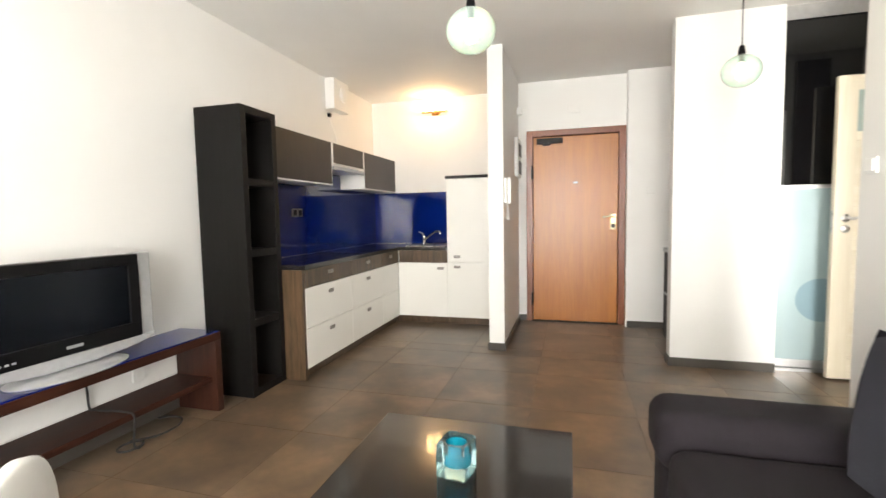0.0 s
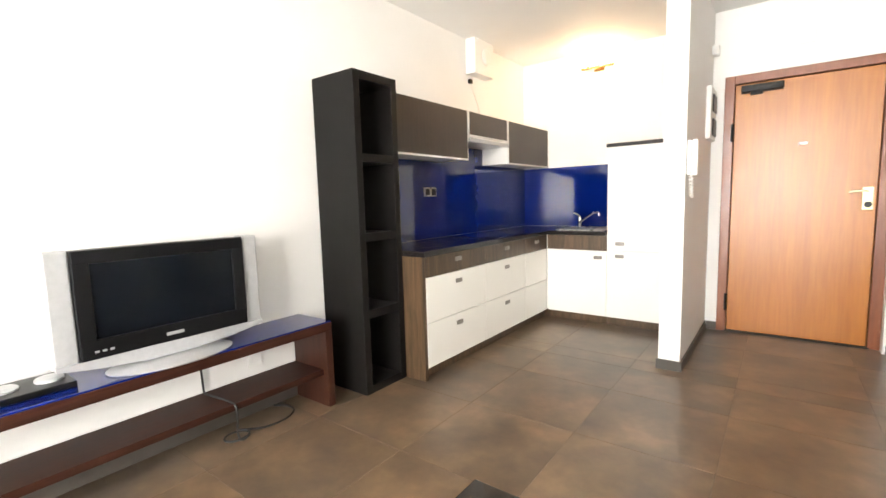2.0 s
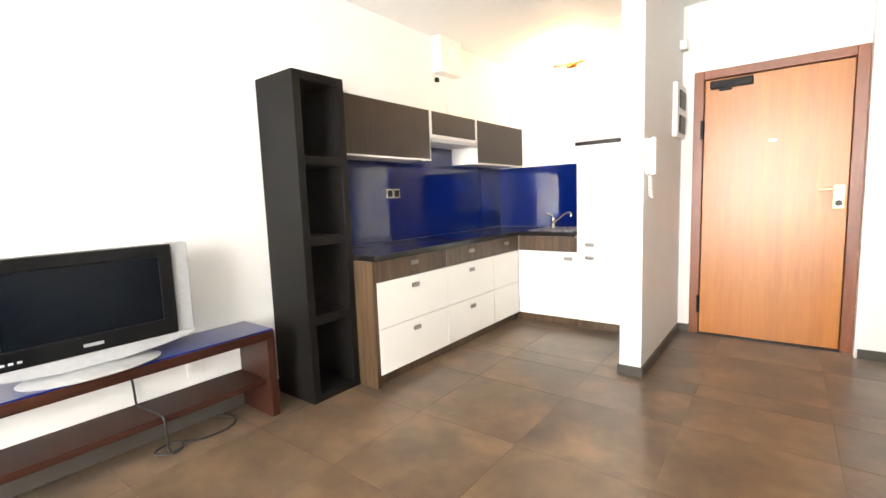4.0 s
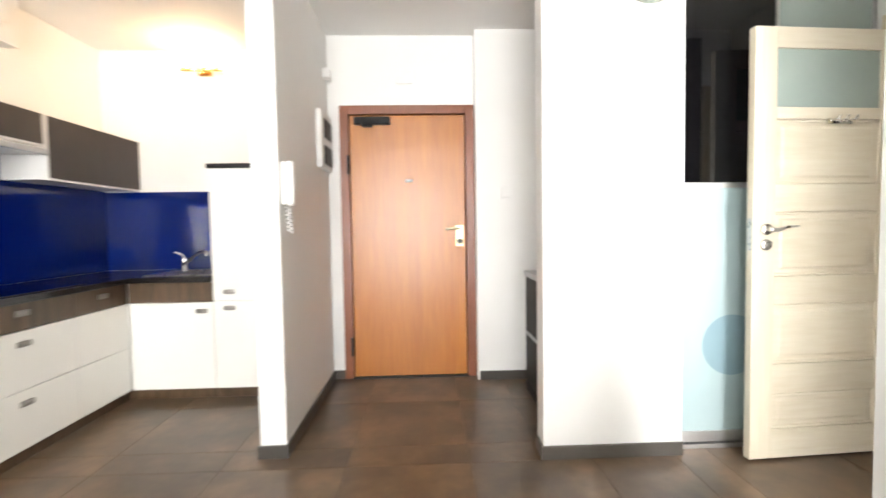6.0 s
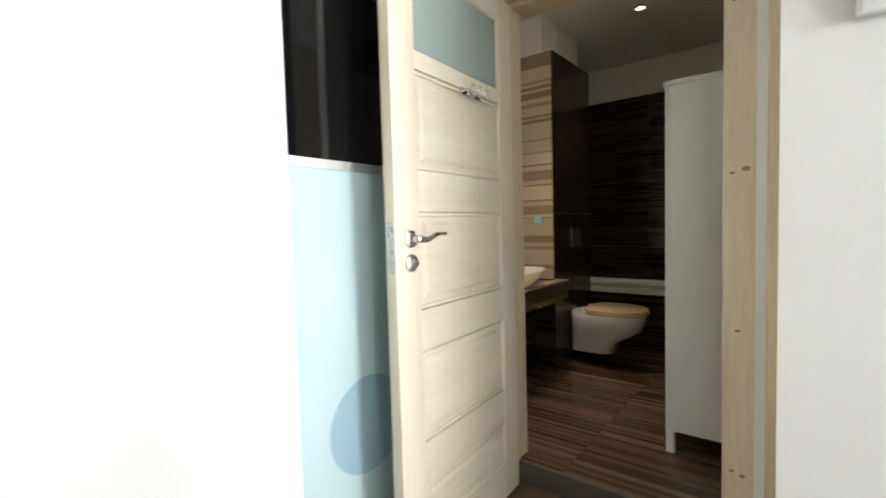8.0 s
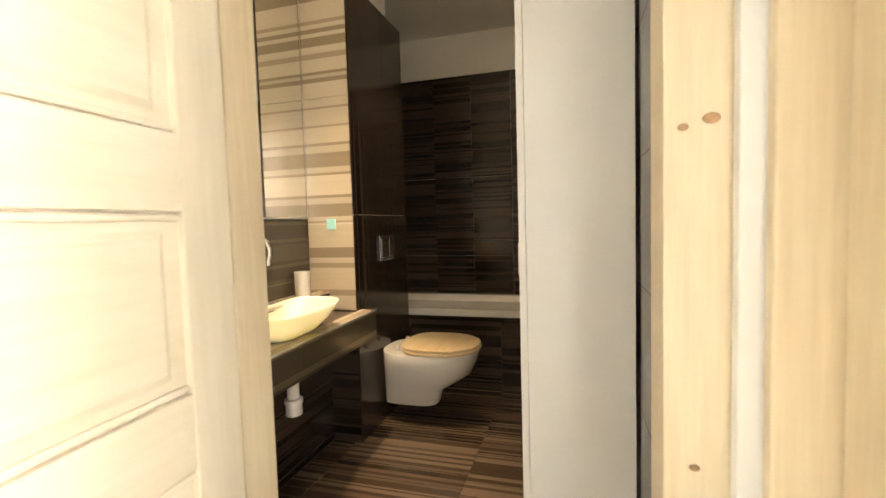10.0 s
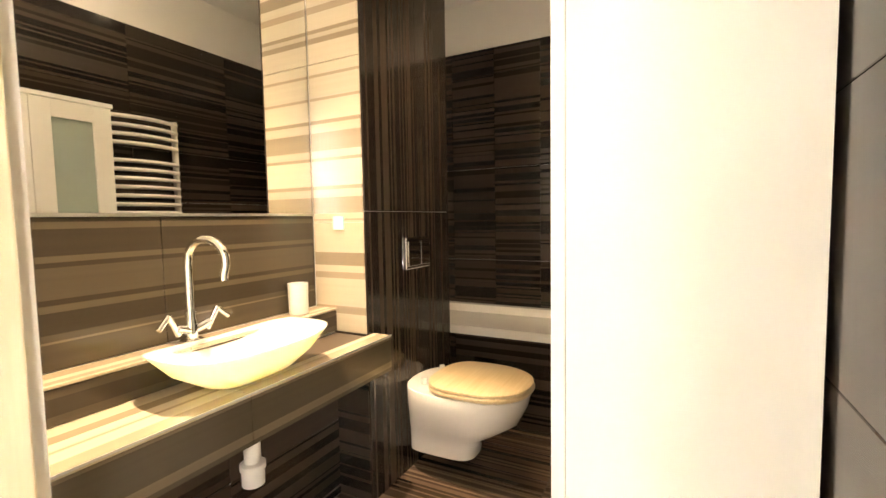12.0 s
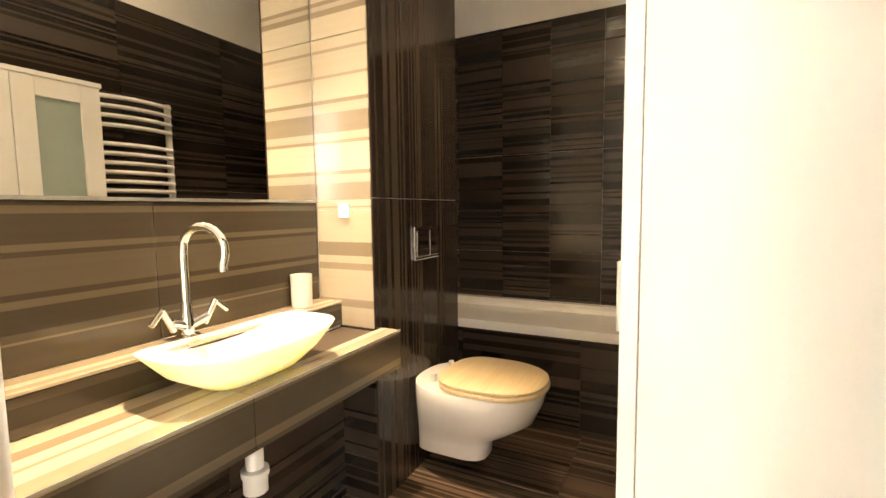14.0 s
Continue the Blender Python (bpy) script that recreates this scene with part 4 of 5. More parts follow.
so = thing("power_outlet", (LEFT, 4.03, 1.22), "black and chrome double outlet on the blue glass", "socket")
for y in (3.99, 4.07):
    f = part("outlet_plate", boxed(LEFT + 0.008, y - 0.037, 1.185, LEFT + 0.020, y + 0.037, 1.259, bevel=0.003), M_NICKEL, so)
    part("outlet_face", boxed(LEFT + 0.020, y - 0.026, 1.196, LEFT + 0.0225, y + 0.026, 1.248), M_BLACK, f)


def wall_unit(y0, y1, z0, z1, label):
    top = thing("kitchen_wall_unit", (-1.53, (y0 + y1) / 2, z0), label, "cabinet", "kitchen wall units")
    FX = -1.38
    part("carcass", boxed(LEFT + 0.009, y0, z0, FX - 0.02, y1, z1), M_CARCASS, top, "white carcass")
    d = part("door_frame", bx(bx(bx(boxed(FX - 0.019, y0, z0 - 0.004, FX, y0 + 0.012, z1), FX - 0.019, y1 - 0.012, z0 - 0.004, FX, y1, z1), FX - 0.019, y0 + 0.012, z0 - 0.004, FX, y1 - 0.012, z0 + 0.008), FX - 0.019, y0 + 0.012, z1 - 0.006, FX, y1 - 0.012, z1), M_CARCASS, top, "thin white door frame")
    part("door_panel", boxed(FX - 0.017, y0 + 0.012, z0 + 0.008, FX + 0.002, y1 - 0.012, z1 - 0.006), M_WENGE, d, "dark wenge door panel")


wall_unit(3.262, 4.193, 1.470, 1.858, "dark wenge wall unit with a thin white frame")
wall_unit(4.205, 4.845, 1.665, 1.858, "low dark wall unit above the hood")
wall_unit(4.857, BACK - 0.01, 1.470, 1.858, "dark wenge wall unit in the corner")


def hood():
    top = thing("cooker_hood", (-1.5, 4.5, 1.6), "slim cream cooker hood under the wall unit", "hood")
    part("body", boxed(LEFT + 0.009, 4.21, 1.618, -1.39, 4.84, 1.66, bevel=0.003), M_CARCASS, top)
    part("visor", boxed(-1.389, 4.205, 1.612, -1.365, 4.845, 1.648, bevel=0.006, seg=3), M_SILVER, top, "silver pull-out visor")


hood()


def duct_vent():
    top = thing("air_vent", (LEFT, 5.0, 2.4), "white square duct box with a round vent", "vent")
    part("box", boxed(LEFT, 4.62, 2.27, LEFT + 0.10, 4.94, 2.574, bevel=0.004), M_CARCASS, top)
    part("vent_ring", lathe(bmesh.new(), ((0.06, 0), (0.075, 0.006), (0.07, 0.016), (0.05, 0.012)), (0, 0, 0), 28), M_WHITE, top, "round vent ring", True)
    disc = part("vent_disc", lathe(bmesh.new(), ((0.012, 0.0), (0.05, 0.012), (0.052, 0.02), (0.02, 0.026)), (0, 0, 0), 28), M_WHITE, top, "", True)
    for o in top.children:
        if o.name.startswith("vent"):
            o.data.transform(Matrix.Translation((LEFT + 0.10, 4.80, 2.435)) @ Matrix.Rotation(radians(90), 4, "Y"))


duct_vent()
w = pipe(bmesh.new(), curve_pts([(LEFT + 0.012, 4.665, 2.215), (LEFT + 0.015, 4.70, 2.14), (LEFT + 0.01, 4.79, 2.03), (LEFT + 0.02, 4.82, 1.90), (LEFT + 0.03, 4.82, 1.858)], 6), 0.004, 6)
cb = tagged(part("hood_cable", w, M_WHITE, None, "", True), "thin white cable hanging from the wall above the units", "cable")
part("plug", boxed(LEFT, 4.645, 2.195, LEFT + 0.03, 4.685, 2.235, bevel=0.006), M_BLACK, cb, "black cable end")


def kitchen_lamp():
    top = thing("wall_lamp", KLAMP, "small brass spotlight bar, lit, high on the kitchen wall", "lamp")
    x, y, z = KLAMP
    part("bar", rod(bmesh.new(), (x - 0.16, y + 0.05, z), (x + 0.16, y + 0.05, z), 0.012), M_BRASS, top, "", True)
    part("wall_plate", boxed(x - 0.05, BACK - 0.02, z - 0.03, x + 0.05, BACK, z + 0.03, bevel=0.004), M_BRASS, top)
    part("arm", rod(bmesh.new(), (x, BACK - 0.02, z), (x, y + 0.05, z), 0.008), M_BRASS, top)
    for i in (-1, 0, 1):
        h = part("lamp_head", rod(bmesh.new(), (x + 0.11 * i, y + 0.05, z - 0.005), (x + 0.11 * i, y + 0.035, z + 0.012), 0.018, 0.026), M_BRASS, top, "", True)
        part("bulb", lathe(bmesh.new(), ((0.004, -0.012), (0.014, -0.006), (0.014, 0.006), (0.004, 0.012)), (x + 0.11 * i, y + 0.015, z + 0.018), 14), M_GLOW, h, "lit bulb", True)


kitchen_lamp()


# ---- hall ----
def hall_fixtures():
    x = HALL
    top = thing("intercom", (x, 4.37, 1.28), "white wall intercom handset", "intercom")
    part("base", boxed(x, 4.33, 1.27, x + 0.022, 4.45, 1.485, bevel=0.006), M_WHITE, top)
    part("handset", boxed(x + 0.022, 4.335, 1.265, x + 0.058, 4.385, 1.49, bevel=0.014, seg=3), M_WHITE, top, "", True)
    part("button", boxed(x + 0.022, 4.40, 1.375, x + 0.026, 4.44, 1.44, bevel=0.002), M_BLACK, top)
    part("cord", pipe(bmesh.new(), [(x + 0.022 + 0.012 * math.cos(k * 0.9), 4.36 + 0.0006 * k + 0.012 * math.sin(k * 0.9), 1.27 - 0.0028 * k) for k in range(52)], 0.004, 6), M_WHITE, top, "coiled white cord", True)
    top = thing("fuse_box", (x, 5.3, 1.78), "flat white fuse box with two dark windows", "fuse box")
    part("box", boxed(x, 5.10, 1.56, x + 0.035, 5.41, 1.95, bevel=0.006), M_WHITE, top)
    for z in (1.59, 1.77):
        part("window", boxed(x + 0.035, 5.17, z, x + 0.043, 5.38, z + 0.13, bevel=0.003), M_BLACK, top, "dark tinted cover")
    top = thing("motion_sensor", (x, 5.35, 2.25), "small white sensor on the hall wall", "sensor")
    part("case", boxed(x, 5.32, 2.22, x + 0.05, 5.39, 2.29, bevel=0.008), M_WHITE, top)
    top = thing("junction_plate", (0.74, 5.475, 2.25), "white square plate above the door", "plate")
    part("cover", boxed(0.68, 5.462, 2.22, 0.80, 5.475, 2.32, bevel=0.004), M_WALL, top)
    top = thing("light_switch", (1.48, 5.37, 1.36), "single white light switch", "switch")
    f = part("switch_frame", boxed(1.44, 5.358, 1.355, 1.52, 5.37, 1.435, bevel=0.004), M_WHITE, top)
    part("rocker", boxed(1.455, 5.352, 1.368, 1.505, 5.358, 1.422, bevel=0.002), M_WHITE, f)
    top = thing("light_switch", (RIGHT, 3.105, 1.34), "white light switch beside the corridor", "switch")
    f = part("switch_frame", boxed(RIGHT - 0.013, 3.066, 1.336, RIGHT, 3.146, 1.416, bevel=0.004), M_WHITE, top)
    part("rocker", boxed(RIGHT - 0.022, 3.078, 1.348, RIGHT - 0.013, 3.134, 1.404, bevel=0.003), M_WHITE, f)
    top = thing("shoe_cabinet", (1.83, 4.8, 0), "black shoe cabinet with a grey top in the hall niche", "cabinet")
    part("side", boxed(1.57, 4.45, 0.0, 1.595, 5.15, 0.80, bevel=0.002), M_BLACKWOOD, top)
    part("side", boxed(2.06, 4.45, 0.0, 2.085, 5.15, 0.80, bevel=0.002), M_BLACKWOOD, top)
    part("back", boxed(1.595, 5.12, 0.02, 2.06, 5.15, 0.80), M_BLACKWOOD, top)
    part("top_board", boxed(1.56, 4.44, 0.80, 2.088, 5.16, 0.835, bevel=0.003), M_SILVER, top, "grey top board")
    for z in (0.03, 0.40):
        part("shelf", boxed(1.567, 4.45, z, 2.06, 5.151, z + 0.022), M_SILVER if z > 0.2 else M_BLACKWOOD, top)


hall_fixtures()


# ---- bathroom ----
XS, PY, PX1 = 4.395, 4.523, 5.07
CT = 0.752
MY = 4.774
structure("wall_bath_mirror", boxed(BX0, BY1, -0.1, BX1 + 0.2, BY1 + 0.2, CEIL + 0.12), M_WALL, "bathroom wall behind the mirror", "wall")
structure("wall_bath_back", boxed(BX1, 3.02, -0.1, BX1 + 0.2, BY1, CEIL + 0.12), M_WALL, "bathroom back wall above the bath", "wall")
structure("wall_bath_side", boxed(BX0, BY0 - 0.2, -0.1, BX1, BY0, CEIL + 0.12), M_WALL, "bathroom side wall", "wall")
structure("wall_bath_box", boxed(XS + 0.008, PY + 0.008, -0.1, PX1 - 0.004, BY1, 2.315), M_WALL, "tiled box around the cistern", "wall")
structure("wall_bath_ledge", bx(boxed(BX0, MY + 0.008, BF, XS, BY1, CEIL), BX0, 4.685, BF, XS, MY + 0.008, 0.834), M_WALL, "tiled wall and ledge behind the basin", "ledge")
mirror = thing("mirror", (3.85, MY, 1.21), "large frameless mirror above the tiled ledge", "mirror")
part("glass", boxed(BX0 + 0.01, MY + 0.001, 1.206, XS - 0.001, MY + 0.007, 2.42), M_MIRROR, mirror)
part("edge_strip", boxed(BX0 + 0.01, MY - 0.003, 1.198, XS - 0.001, MY + 0.004, 1.2055), M_ALU, mirror, "thin bright edge strip")


def vanity():
    top = thing("vanity_counter", (3.85, 4.55, CT), "wall-to-wall vanity counter clad in striped tiles", "counter")
    part("core", boxed(BX0, 4.453, CT - 0.128, XS, 4.685, CT - 0.008), M_GROUT, top)
    for a, b in ((BX0 + 0.001, 3.807), (3.809, XS + 0.03)):
        part("tile", boxed(a, 4.443, CT - 0.008, b, 4.684 if b < 4 else 4.52, CT, bevel=0.001), M_TILE_TOP, top, "beige striped tile")
        part("tile", boxed(a, 4.443, CT - 0.132, b, 4.4525, CT - 0.0085, bevel=0.001), M_TILE_MID, top, "brown striped tile")
    part("edge_trim", boxed(BX0, 4.4415, CT - 0.003, XS + 0.03, 4.445, CT + 0.0015), M_ALU, top, "thin metal edge strip")


vanity()


def basin():
    z = CT
    top = thing("wash_basin", (3.885, 4.55, z), "milky yellow glass vessel basin on the counter", "basin")
    bm = bmesh.new()
    n = 40
    cx, cy = 3.895, 4.560
    def ring(a, b, h, p=3.2, lift=0.0):
        out = []
        for k in range(n):
            t = 2 * math.pi * k / n
            c, s = math.cos(t), math.sin(t)
            x = a * math.copysign(abs(c) ** (2 / p), c)
            y = 0.88 * b * math.copysign(abs(s) ** (2 / p), s)
            out.append((cx + x, cy + y, z + h + lift * (abs(x) / a) ** 2))
        return out
    rings = [ring(0.10, 0.06, 0.0), ring(0.13, 0.085, 0.012), ring(0.19, 0.122, 0.05), ring(0.236, 0.150, 0.092, 3.6, 0.014), ring(0.240, 0.153, 0.098, 3.6, 0.014),
             ring(0.229, 0.144, 0.098, 3.6, 0.014), ring(0.183, 0.114, 0.056), ring(0.12, 0.075, 0.024), ring(0.03, 0.025, 0.018)]
    loft(bm, rings)
    part("bowl", bm, M_BASIN, top, "", True)
    part("drain", lathe(bmesh.new(), ((0.022, 0.0), (0.022, 0.004), (0.01, 0.006)), (cx, cy, z + 0.018), 20), M_CHROME, top, "chrome drain", True)


basin()


def bath_tap():
    x, y, z = 3.845, 4.724, 0.842
    top = thing("basin_tap", (x, y, z), "chrome gooseneck basin tap with cross handles", "tap")
    part("base", lathe(bmesh.new(), ((0.03, 0.0), (0.03, 0.008), (0.018, 0.014), (0.017, 0.06), (0.014, 0.065), (0.014, 0.09)), (x, y, z), 24), M_CHROME, top, "", True)
    d = Vector((0.25, -0.97, 0)).normalized()
    pts = [Vector((x, y, z + 0.08)), Vector((x, y, z + 0.15)), Vector((x, y, z + 0.215))]
    c, r = Vector((x, y, z + 0.228)) + d * 0.062, 0.062
    for k in range(1, 11):
        a = math.pi - math.radians(21) * k
        pts.append(c + d * r * math.cos(a) + Vector((0, 0, r * math.sin(a))))
    pts.append(pts[-1] + Vector((0, 0, -0.02)))
    part("spout", pipe(bmesh.new(), pts, 0.0115, 14), M_CHROME, top, "", True)
    for s in (-1, 1):
        q = Vector((s * 0.97, -0.22, 0)).normalized()
        o = Vector((x, y, z + 0.03))
        bm = rod(bmesh.new(), o, o + q * 0.05 + Vector((0, 0, 0.02)), 0.013)
        h = o + q * 0.055 + Vector((0, 0, 0.022))
        pipe(bm, [h + Vector((0, 0, -0.022)) - q * 0.012, h, h + Vector((0, 0, 0.038)) + q * 0.02], 0.0085)
        pipe(bm, [h + Vector((0, 0, 0.036)) + q * 0.018, h + q * 0.05 + Vector((0, 0, 0.005))], 0.0075)
        part("cross_handle", bm, M_CHROME, top, "", True)


bath_tap()

cup = thing("tumbler", (4.255, 4.727, 0.842), "plain white tumbler on the tiled ledge", "cup")
part("cup", lathe(bmesh.new(), ((0.030, 0.0), (0.034, 0.004), (0.036, 0.112), (0.033, 0.112), (0.030, 0.012)), (4.255, 4.727, 0.842), 28), M_WHITE, cup, "", True)

dr = thing("drain_pipe", (3.87, 4.56, 0.5), "white plastic drain pipe under the counter", "pipe")
part("pipe", rod(bmesh.new(), (3.872, 4.53, 0.465), (3.872, 4.53, CT - 0.12), 0.022), M_WHITE, dr, "", True)
part("collar", lathe(bmesh.new(), ((0.024, 0.0), (0.030, 0.004), (0.030, 0.045), (0.034, 0.047), (0.034, 0.062), (0.023, 0.066)), (3.872, 4.53, 0.460), 24), M_WHITE, dr, "", True)

sw = thing("small_switch", (XS, 4.62, 1.16), "small turquoise square switch on the striped tiles", "switch")
part("switch_frame", boxed(XS - 0.010, 4.62, 1.143, XS - 0.0005, 4.668, 1.193, bevel=0.002), M_GREEN_LED, sw)


def toilet():
    cx, yb = 4.725, PY - 0.001
    top = thing("toilet", (cx, 4.3, 0.14), "white wall-hung toilet with a light wooden seat", "toilet")
    n = 36

    def oval(w, l, y0, z, sq=2.3):
        """An outline with a flat back at y0, reaching l forward."""
        out = []
        for k in range(n):
            t = 2 * math.pi * k / n
            c, s = math.cos(t), math.sin(t)
            x = w * math.copysign(abs(c) ** (2 / sq), c)
            y = y0 - l / 2 + (l / 2) * math.copysign(abs(s) ** (2 / (sq + (1.8 if s > 0 else 0))), s)
            out.append((cx + x, y, z + 0.03))
        return out
    rings = [oval(0.080, 0.27, yb, 0.168, 3.5), oval(0.094, 0.295, yb, 0.174, 3.4), oval(0.100, 0.31, yb, 0.225, 3.2), oval(0.112, 0.335, yb, 0.260, 2.9), oval(0.135, 0.40, yb, 0.295, 2.6), oval(0.162, 0.475, yb, 0.345), oval(0.178, 0.505, yb, 0.415), oval(0.180, 0.515, yb, 0.457), oval(0.176, 0.51, yb, 0.463), oval(0.14, 0.46, yb - 0.03, 0.462)]
    part("bowl", loft(bmesh.new(), rings), M_CERAMIC, top, "white ceramic bowl", True)
    s = part("seat", loft(bmesh.new(), [oval(0.178, 0.405, yb - 0.115, 0.465), oval(0.184, 0.415, yb - 0.11, 0.471), oval(0.184, 0.415, yb - 0.11, 0.479), oval(0.179, 0.405, yb - 0.115, 0.483)]), M_SEAT, top, "light wooden seat ring", True)
    part("lid", loft(bmesh.new(), [oval(0.177, 0.40, yb - 0.115, 0.485), oval(0.182, 0.410, yb - 0.11, 0.489), oval(0.182, 0.410, yb - 0.11, 0.497), oval(0.171, 0.385, yb - 0.12, 0.503)]), M_SEAT, top, "light wooden lid, closed", True)
    for x in (-0.08, 0.08):
        part("hinge", rod(bmesh.new(), (cx + x, yb - 0.09, 0.493), (cx + x, yb - 0.09, 0.525), 0.012), M_CERAMIC, top, "white hinge", True)
    fl = thing("flush_plate", (4.78, PY, 1.03), "chrome dual flush plate", "flush plate")
    f = part("plate", boxed(4.655, PY - 0.012, 0.965, 4.855, PY, 1.100, bevel=0.004), M_CHROME, fl)
    for a, b in ((4.667, 4.765), (4.772, 4.843)):
        part("button", boxed(a, PY - 0.016, 0.978, b, PY - 0.012, 1.082, bevel=0.002), M_CHROME, f)


toilet()


def bathtub():
    top = thing("bathtub", (5.75, 4.2, BF), "white bathtub behind a dark tiled front", "bathtub")
    x0, x1, y0, y1, z = 5.22, BX1 - 0.009, BY0 + 0.012, BY1 - 0.012, 0.604
    bm = bmesh.new()
    q = lambda i, h, j=0.0: [(x0 + i, y0 + i + j, h), (x1 - i, y0 + i + j, h), (x1 - i, y1 - i - j, h), (x0 + i, y1 - i - j, h)]
    loft(bm, [q(0.0, z - 0.045), q(0.0, z), q(0.055, z), q(0.07, z - 0.02), q(0.14, z - 0.36, 0.08)])
    part("tub", bm, M_CERAMIC, top)
    part("front_core", boxed(x0 + 0.02, y0, BF, x0 + 0.06, y1, z - 0.046), M_GROUT, top)
    y = y0
    while y < y1 - 0.02:
        e = min(y + 0.6, y1)
        for za, zb in ((BF, 0.312), (0.315, z - 0.047)):
            part("tile", boxed(x0 + 0.010, y + 0.001, za, x0 + 0.019, e - 0.001, zb, bevel=0.001), M_TILE_DARK, top)
        y += 0.6


bathtub()


def bath_cabinet():
    x0, x1, y0, y1, z0, z1 = 3.648, 4.265, BY0 + 0.014, 3.658, BF, 1.742
    top = thing("tall_cabinet", (4.05, 3.5, BF), "tall white cabinet with frosted glass doors on short legs", "cabinet")
    part("side", boxed(x0, y0, z0 + 0.10, x0 + 0.018, y1 - 0.02, z1 - 0.02), M_CARCASS, top)
    part("side", boxed(x1 - 0.018, y0, z0 + 0.10, x1, y1 - 0.02, z1 - 0.02), M_CARCASS, top)
    part("back", boxed(x0 + 0.018, y0, z0 + 0.10, x1 - 0.018, y0 + 0.008, z1 - 0.02), M_CARCASS, top)
    part("bottom", boxed(x0 + 0.018, y0 + 0.008, z0 + 0.10, x1 - 0.018, y1 - 0.02, z0 + 0.12), M_CARCASS, top)
    part("top_board", boxed(x0 - 0.008, y0, z1 - 0.02, x1 + 0.008, y1 + 0.004, z1, bevel=0.002), M_CARCASS, top)
    for z in (0.62, 1.02, 1.40):
        part("shelf", boxed(x0 + 0.018, y0 + 0.008, z, x1 - 0.018, y1 - 0.05, z + 0.018), M_CARCASS, top)
    for x in (x0, x1 - 0.03):
        for y in (y0, y1 - 0.035):
            part("leg", boxed(x, y, z0, x + 0.03, y + 0.033, z0 + 0.10), M_CARCASS, top)
    mid = (x0 + x1) / 2
    for a, b in ((x0, mid - 0.001), (mid + 0.001, x1)):
        w = 0.075
        za, zb = z0 + 0.105, z1 - 0.022
        bm = boxed(a, y1 - 0.019, za, a + w, y1, zb, bevel=0.0015)
        bx(bm, b - w, y1 - 0.019, za, b, y1, zb, bevel=0.0015)
        bx(bm, a + w, y1 - 0.019, zb - w, b - w, y1, zb, bevel=0.0015)
        bx(bm, a + w, y1 - 0.019, za, b - w, y1, za + w, bevel=0.0015)
        d = part("door", bm, M_CARCASS, top, "white framed door")
        part("pane", boxed(a + w - 0.004, y1 - 0.014, za + w - 0.004, b - w + 0.004, y1 - 0.008, zb - w + 0.004), M_FROST_GREEN, d, "frosted glass pane")
    part("handle", bx(bx(boxed(x0 + 0.062, y1 + 0.003, 1.012, x0 + 0.072, y1 + 0.010, 1.10, bevel=0.002), x0 + 0.064, y1, 1.016, x0 + 0.070, y1 + 0.005, 1.022), x0 + 0.064, y1, 1.09, x0 + 0.070, y1 + 0.005, 1.096), M_CARCASS, top, "white bar handle")


bath_cabinet()


def towel_radiator():
    top = thing("towel_radiator", (4.46, BY0 + 0.06, 0.9), "white towel radiator with bowed bars", "radiator")
    x0, x1, y, z0, z1 = 4.34, 4.715, BY0 + 0.06, 0.62, 1.765
    for x in (x0, x1):
        part("upright", rod(bmesh.new(), (x, y, z0), (x, y, z1), 0.016), M_WHITE, top, "", True)
    z, k = z1 - 0.022, 0
    while z > z0 + 0.02:
        pts = [(x0 + (x1 - x0) * i / 8, y + 0.022 + 0.045 * (1 - (2 * i / 8 - 1) ** 2), z) for i in range(9)]
        part("bar", pipe(bmesh.new(), pts, 0.0105, 8), M_WHITE, top, "", True)
        k += 1
        z -= 0.092 if k in (4, 13) else 0.046
    for x in (x0, x1):
        for z in (z0 + 0.1, z1 - 0.1):
            part("bracket", rod(bmesh.new(), (x, BY0, z), (x, y, z), 0.009), M_WHITE, top, "", True)


towel_radiator()


def bath_lights():
    for x, y in ((4.0, 4.47), (4.75, 4.05)):
        top = thing("ceiling_spot", (x, y, CEIL), "small lit halogen ceiling spot with a metal ring", "lamp", "bathroom ceiling spots")
        part("ring", lathe(bmesh.new(), ((0.028, 0.0), (0.042, -0.002), (0.044, -0.012), (0.030, -0.016), (0.028, -0.008)), (x, y, CEIL), 28), M_NICKEL, top, "", True)
        part("lamp_face", lathe(bmesh.new(), ((0.027, -0.004), (0.027, -0.008), (0.004, -0.009)), (x, y, CEIL), 20), M_GLOW_SPOT, top, "glowing lamp face", True)
    top = thing("dome_lamp", (3.95, 3.95, CEIL), "round milky dome lamp, lit, on the bathroom ceiling", "lamp")
    ob = part("dome", lathe(bmesh.new(), ((0.11, 0.0), (0.105, -0.03), (0.08, -0.055), (0.03, -0.068)), (3.95, 3.95, CEIL - 0.012), 32), M_DOME, top, "milky glass dome", True)
    ob.visible_shadow = False
    part("base", rod(bmesh.new(), (3.95, 3.95, CEIL - 0.012), (3.95, 3.95, CEIL), 0.12), M_BRASS, top, "", True)
    top = thing("bath_vent", (4.7, PY, 2.44), "round white vent above the cistern box", "vent")
    part("ring", lathe(bmesh.new(), ((0.05, 0.0), (0.065, 0.01), (0.06, 0.03), (0.03, 0.03)), (0, 0, 0), 28), M_WHITE, top, "", True)
    top.children[0].data.transform(Matrix.Translation((4.62, 4.6, 2.45)) @ Matrix.Rotation(radians(90), 4, "X"))
    part("duct", boxed(XS + 0.02, 4.60, 2.316, PX1 - 0.03, BY1, CEIL - 0.001), M_WALL, top)


bath_lights()


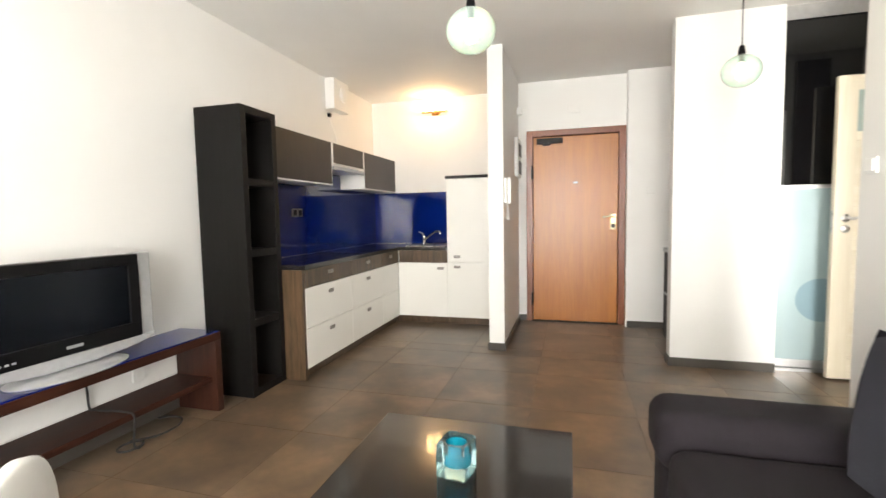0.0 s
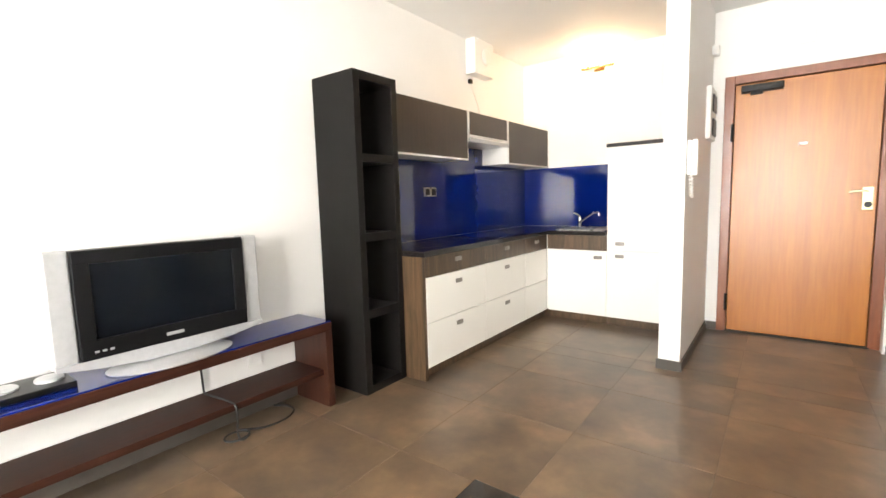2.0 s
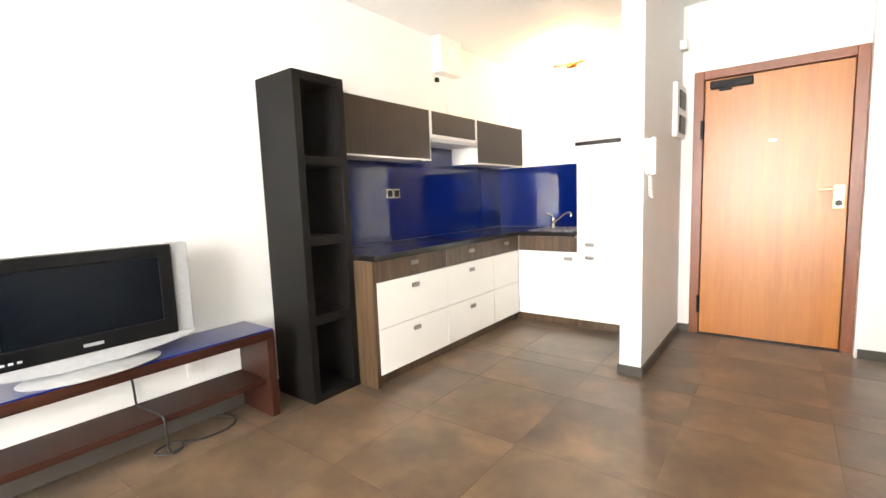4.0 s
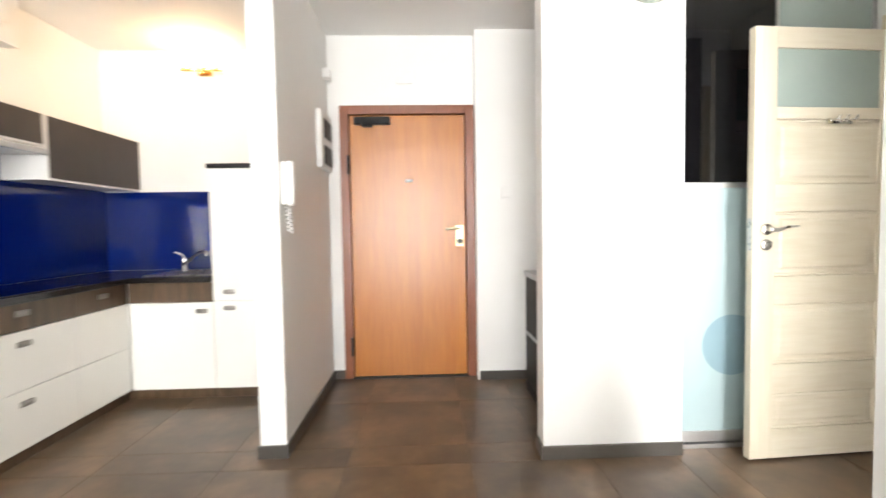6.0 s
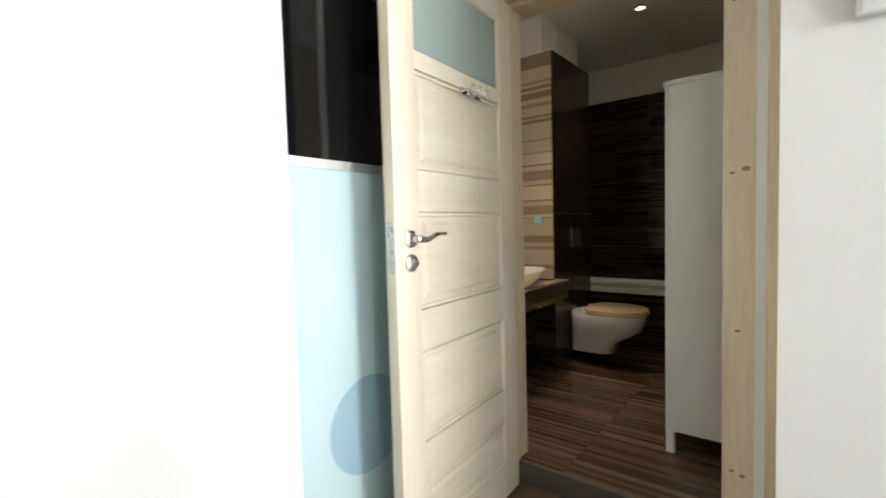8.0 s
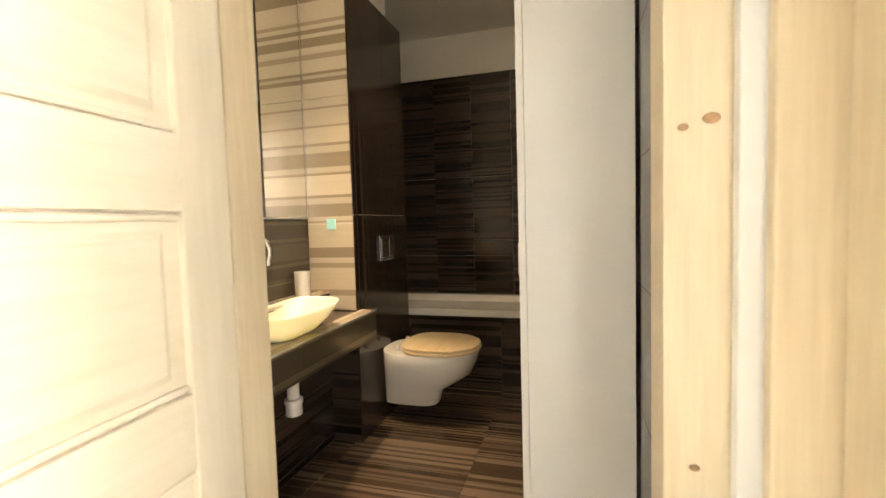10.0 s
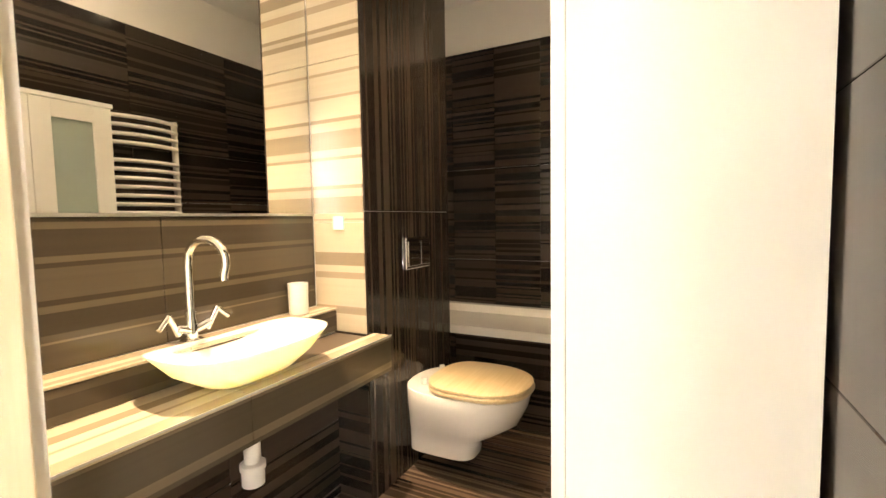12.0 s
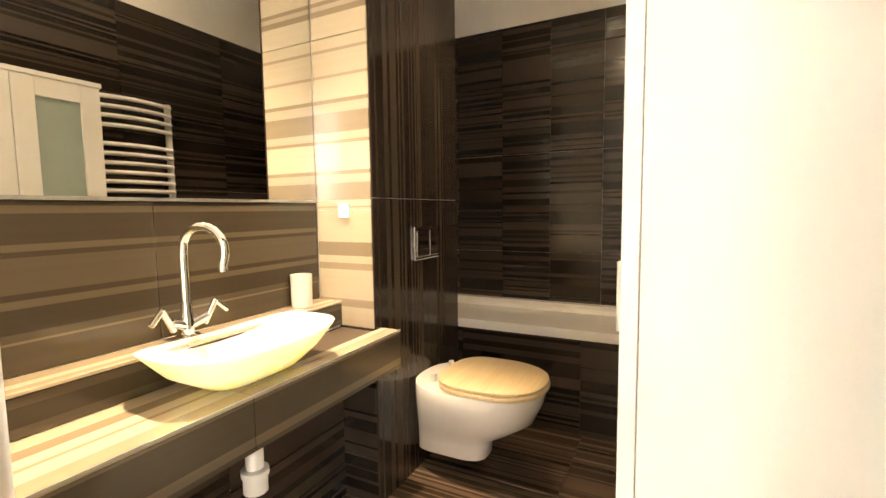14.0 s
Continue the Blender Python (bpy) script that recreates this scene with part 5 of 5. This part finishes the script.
# ---- pieces of the setting: tiles ----
def tile_mesh(name, w, h, d, mat, axis):
    """A thin tile centred at the origin; axis is the way it faces."""
    b = {"z": (w, h, d), "x": (d, w, h), "y": (w, d, h)}[axis]
    bm = boxed(-b[0] / 2, -b[1] / 2, -b[2] / 2, b[0] / 2, b[1] / 2, b[2] / 2, bevel=0.0012, seg=1)
    me = bpy.data.meshes.new(name)
    bm.to_mesh(me)
    bm.free()
    me.materials.append(mat)
    return me


def lay(owner, axis, at, u0, u1, v0, v1, tw, th, mat, gap=0.002, d=0.008, u_from=None, v_from=None, brick=0.0):
    """Tiles over a rectangle of a plane. The tile's outer face lies at 'at' plus half its depth along the axis."""
    meshes = {}
    u_from = u0 if u_from is None else u_from
    v_from = v0 if v_from is None else v_from
    j = math.floor((v0 - v_from) / th + 1e-6)
    while v_from + j * th < v1 - 1e-4:
        off = brick * tw * (j % 2)
        i = math.floor((u0 - u_from - off) / tw + 1e-6)
        while u_from + off + i * tw < u1 - 1e-4:
            a, b = max(u0, u_from + off + i * tw), min(u1, u_from + off + (i + 1) * tw)
            c, e = max(v0, v_from + j * th), min(v1, v_from + (j + 1) * th)
            i += 1
            if b - a < 0.02 or e - c < 0.02:
                continue
            key = (round(b - a, 3), round(e - c, 3))
            if key not in meshes:
                meshes[key] = tile_mesh("tile", b - a - gap, e - c - gap, d, mat, axis)
            ob = new("tile", meshes[key])
            u, v = (a + b) / 2, (c + e) / 2
            ob.location = {"z": (u, v, at), "x": (at, u, v), "y": (u, at, v)}[axis]
            ob.parent = owner
        j += 1


F = bpy.data.objects["floor"]
lay(F, "z", -0.004, LEFT, RIGHT, SOUTH, 4.178, 0.6, 0.6, M_FLOOR, u_from=TILE_X, v_from=TILE_Y)
lay(F, "z", -0.004, LEFT, PIL0, 4.178, BACK, 0.6, 0.6, M_FLOOR, u_from=TILE_X, v_from=TILE_Y)
lay(F, "z", -0.004, PIL0, 2.09, 4.31, 5.37, 0.6, 0.6, M_FLOOR, u_from=TILE_X, v_from=TILE_Y)
lay(F, "z", -0.004, RIGHT, 3.205, 3.16, 4.24, 0.6, 0.6, M_FLOOR, u_from=TILE_X, v_from=TILE_Y)
lay(F, "z", -0.004, RW2, 5.4, -0.9, 3.02, 0.6, 0.6, M_FLOOR, u_from=TILE_X, v_from=TILE_Y)
lay(bpy.data.objects["floor_bath"], "z", BF - 0.004, 3.222, 5.23, BY0, 4.68, 0.3, 0.6, M_TILE_FLOOR)
TT = 2.265
lay(bpy.data.objects["wall_bath_back"], "x", BX1 - 0.004, BY0 + 0.008, BY1, 0.3, TT, 0.30, 0.60, M_TILE_DARK, gap=0.001)
lay(bpy.data.objects["wall_bath_side"], "y", BY0 + 0.004, BX0, BX1 - 0.008, BF, TT, 0.60, 0.30, M_TILE_DARK, gap=0.001)
lay(bpy.data.objects["wall_bath_box"], "y", PY + 0.004, XS, PX1, BF, 2.315, 0.38, 1.11, M_TILE_VERT, gap=0.001)
lay(bpy.data.objects["wall_bath_box"], "x", XS + 0.004, PY + 0.0085, MY, CT, 2.315, 0.26, 0.60, M_TILE_LIGHT, u_from=PY, v_from=-0.03, gap=0.002)
lay(bpy.data.objects["wall_bath_box"], "x", XS + 0.004, PY + 0.0085, 4.684, BF, CT, 0.26, 0.33, M_TILE_DARK, u_from=PY, gap=0.001)
lay(bpy.data.objects["wall_bath_ledge"], "y", MY + 0.004, BX0, XS, 0.842, 1.198, 0.60, 0.36, M_TILE_MID, u_from=3.808 - 0.6)
lay(bpy.data.objects["wall_bath_ledge"], "z", 0.838, BX0, XS, 4.6695, MY, 0.60, 0.105, M_TILE_TOP, u_from=3.808 - 0.6)
lay(bpy.data.objects["wall_bath_ledge"], "y", 4.6775, BX0, XS, CT + 0.001, 0.833, 0.60, 0.082, M_TILE_MID, u_from=3.808 - 0.6, d=0.012)
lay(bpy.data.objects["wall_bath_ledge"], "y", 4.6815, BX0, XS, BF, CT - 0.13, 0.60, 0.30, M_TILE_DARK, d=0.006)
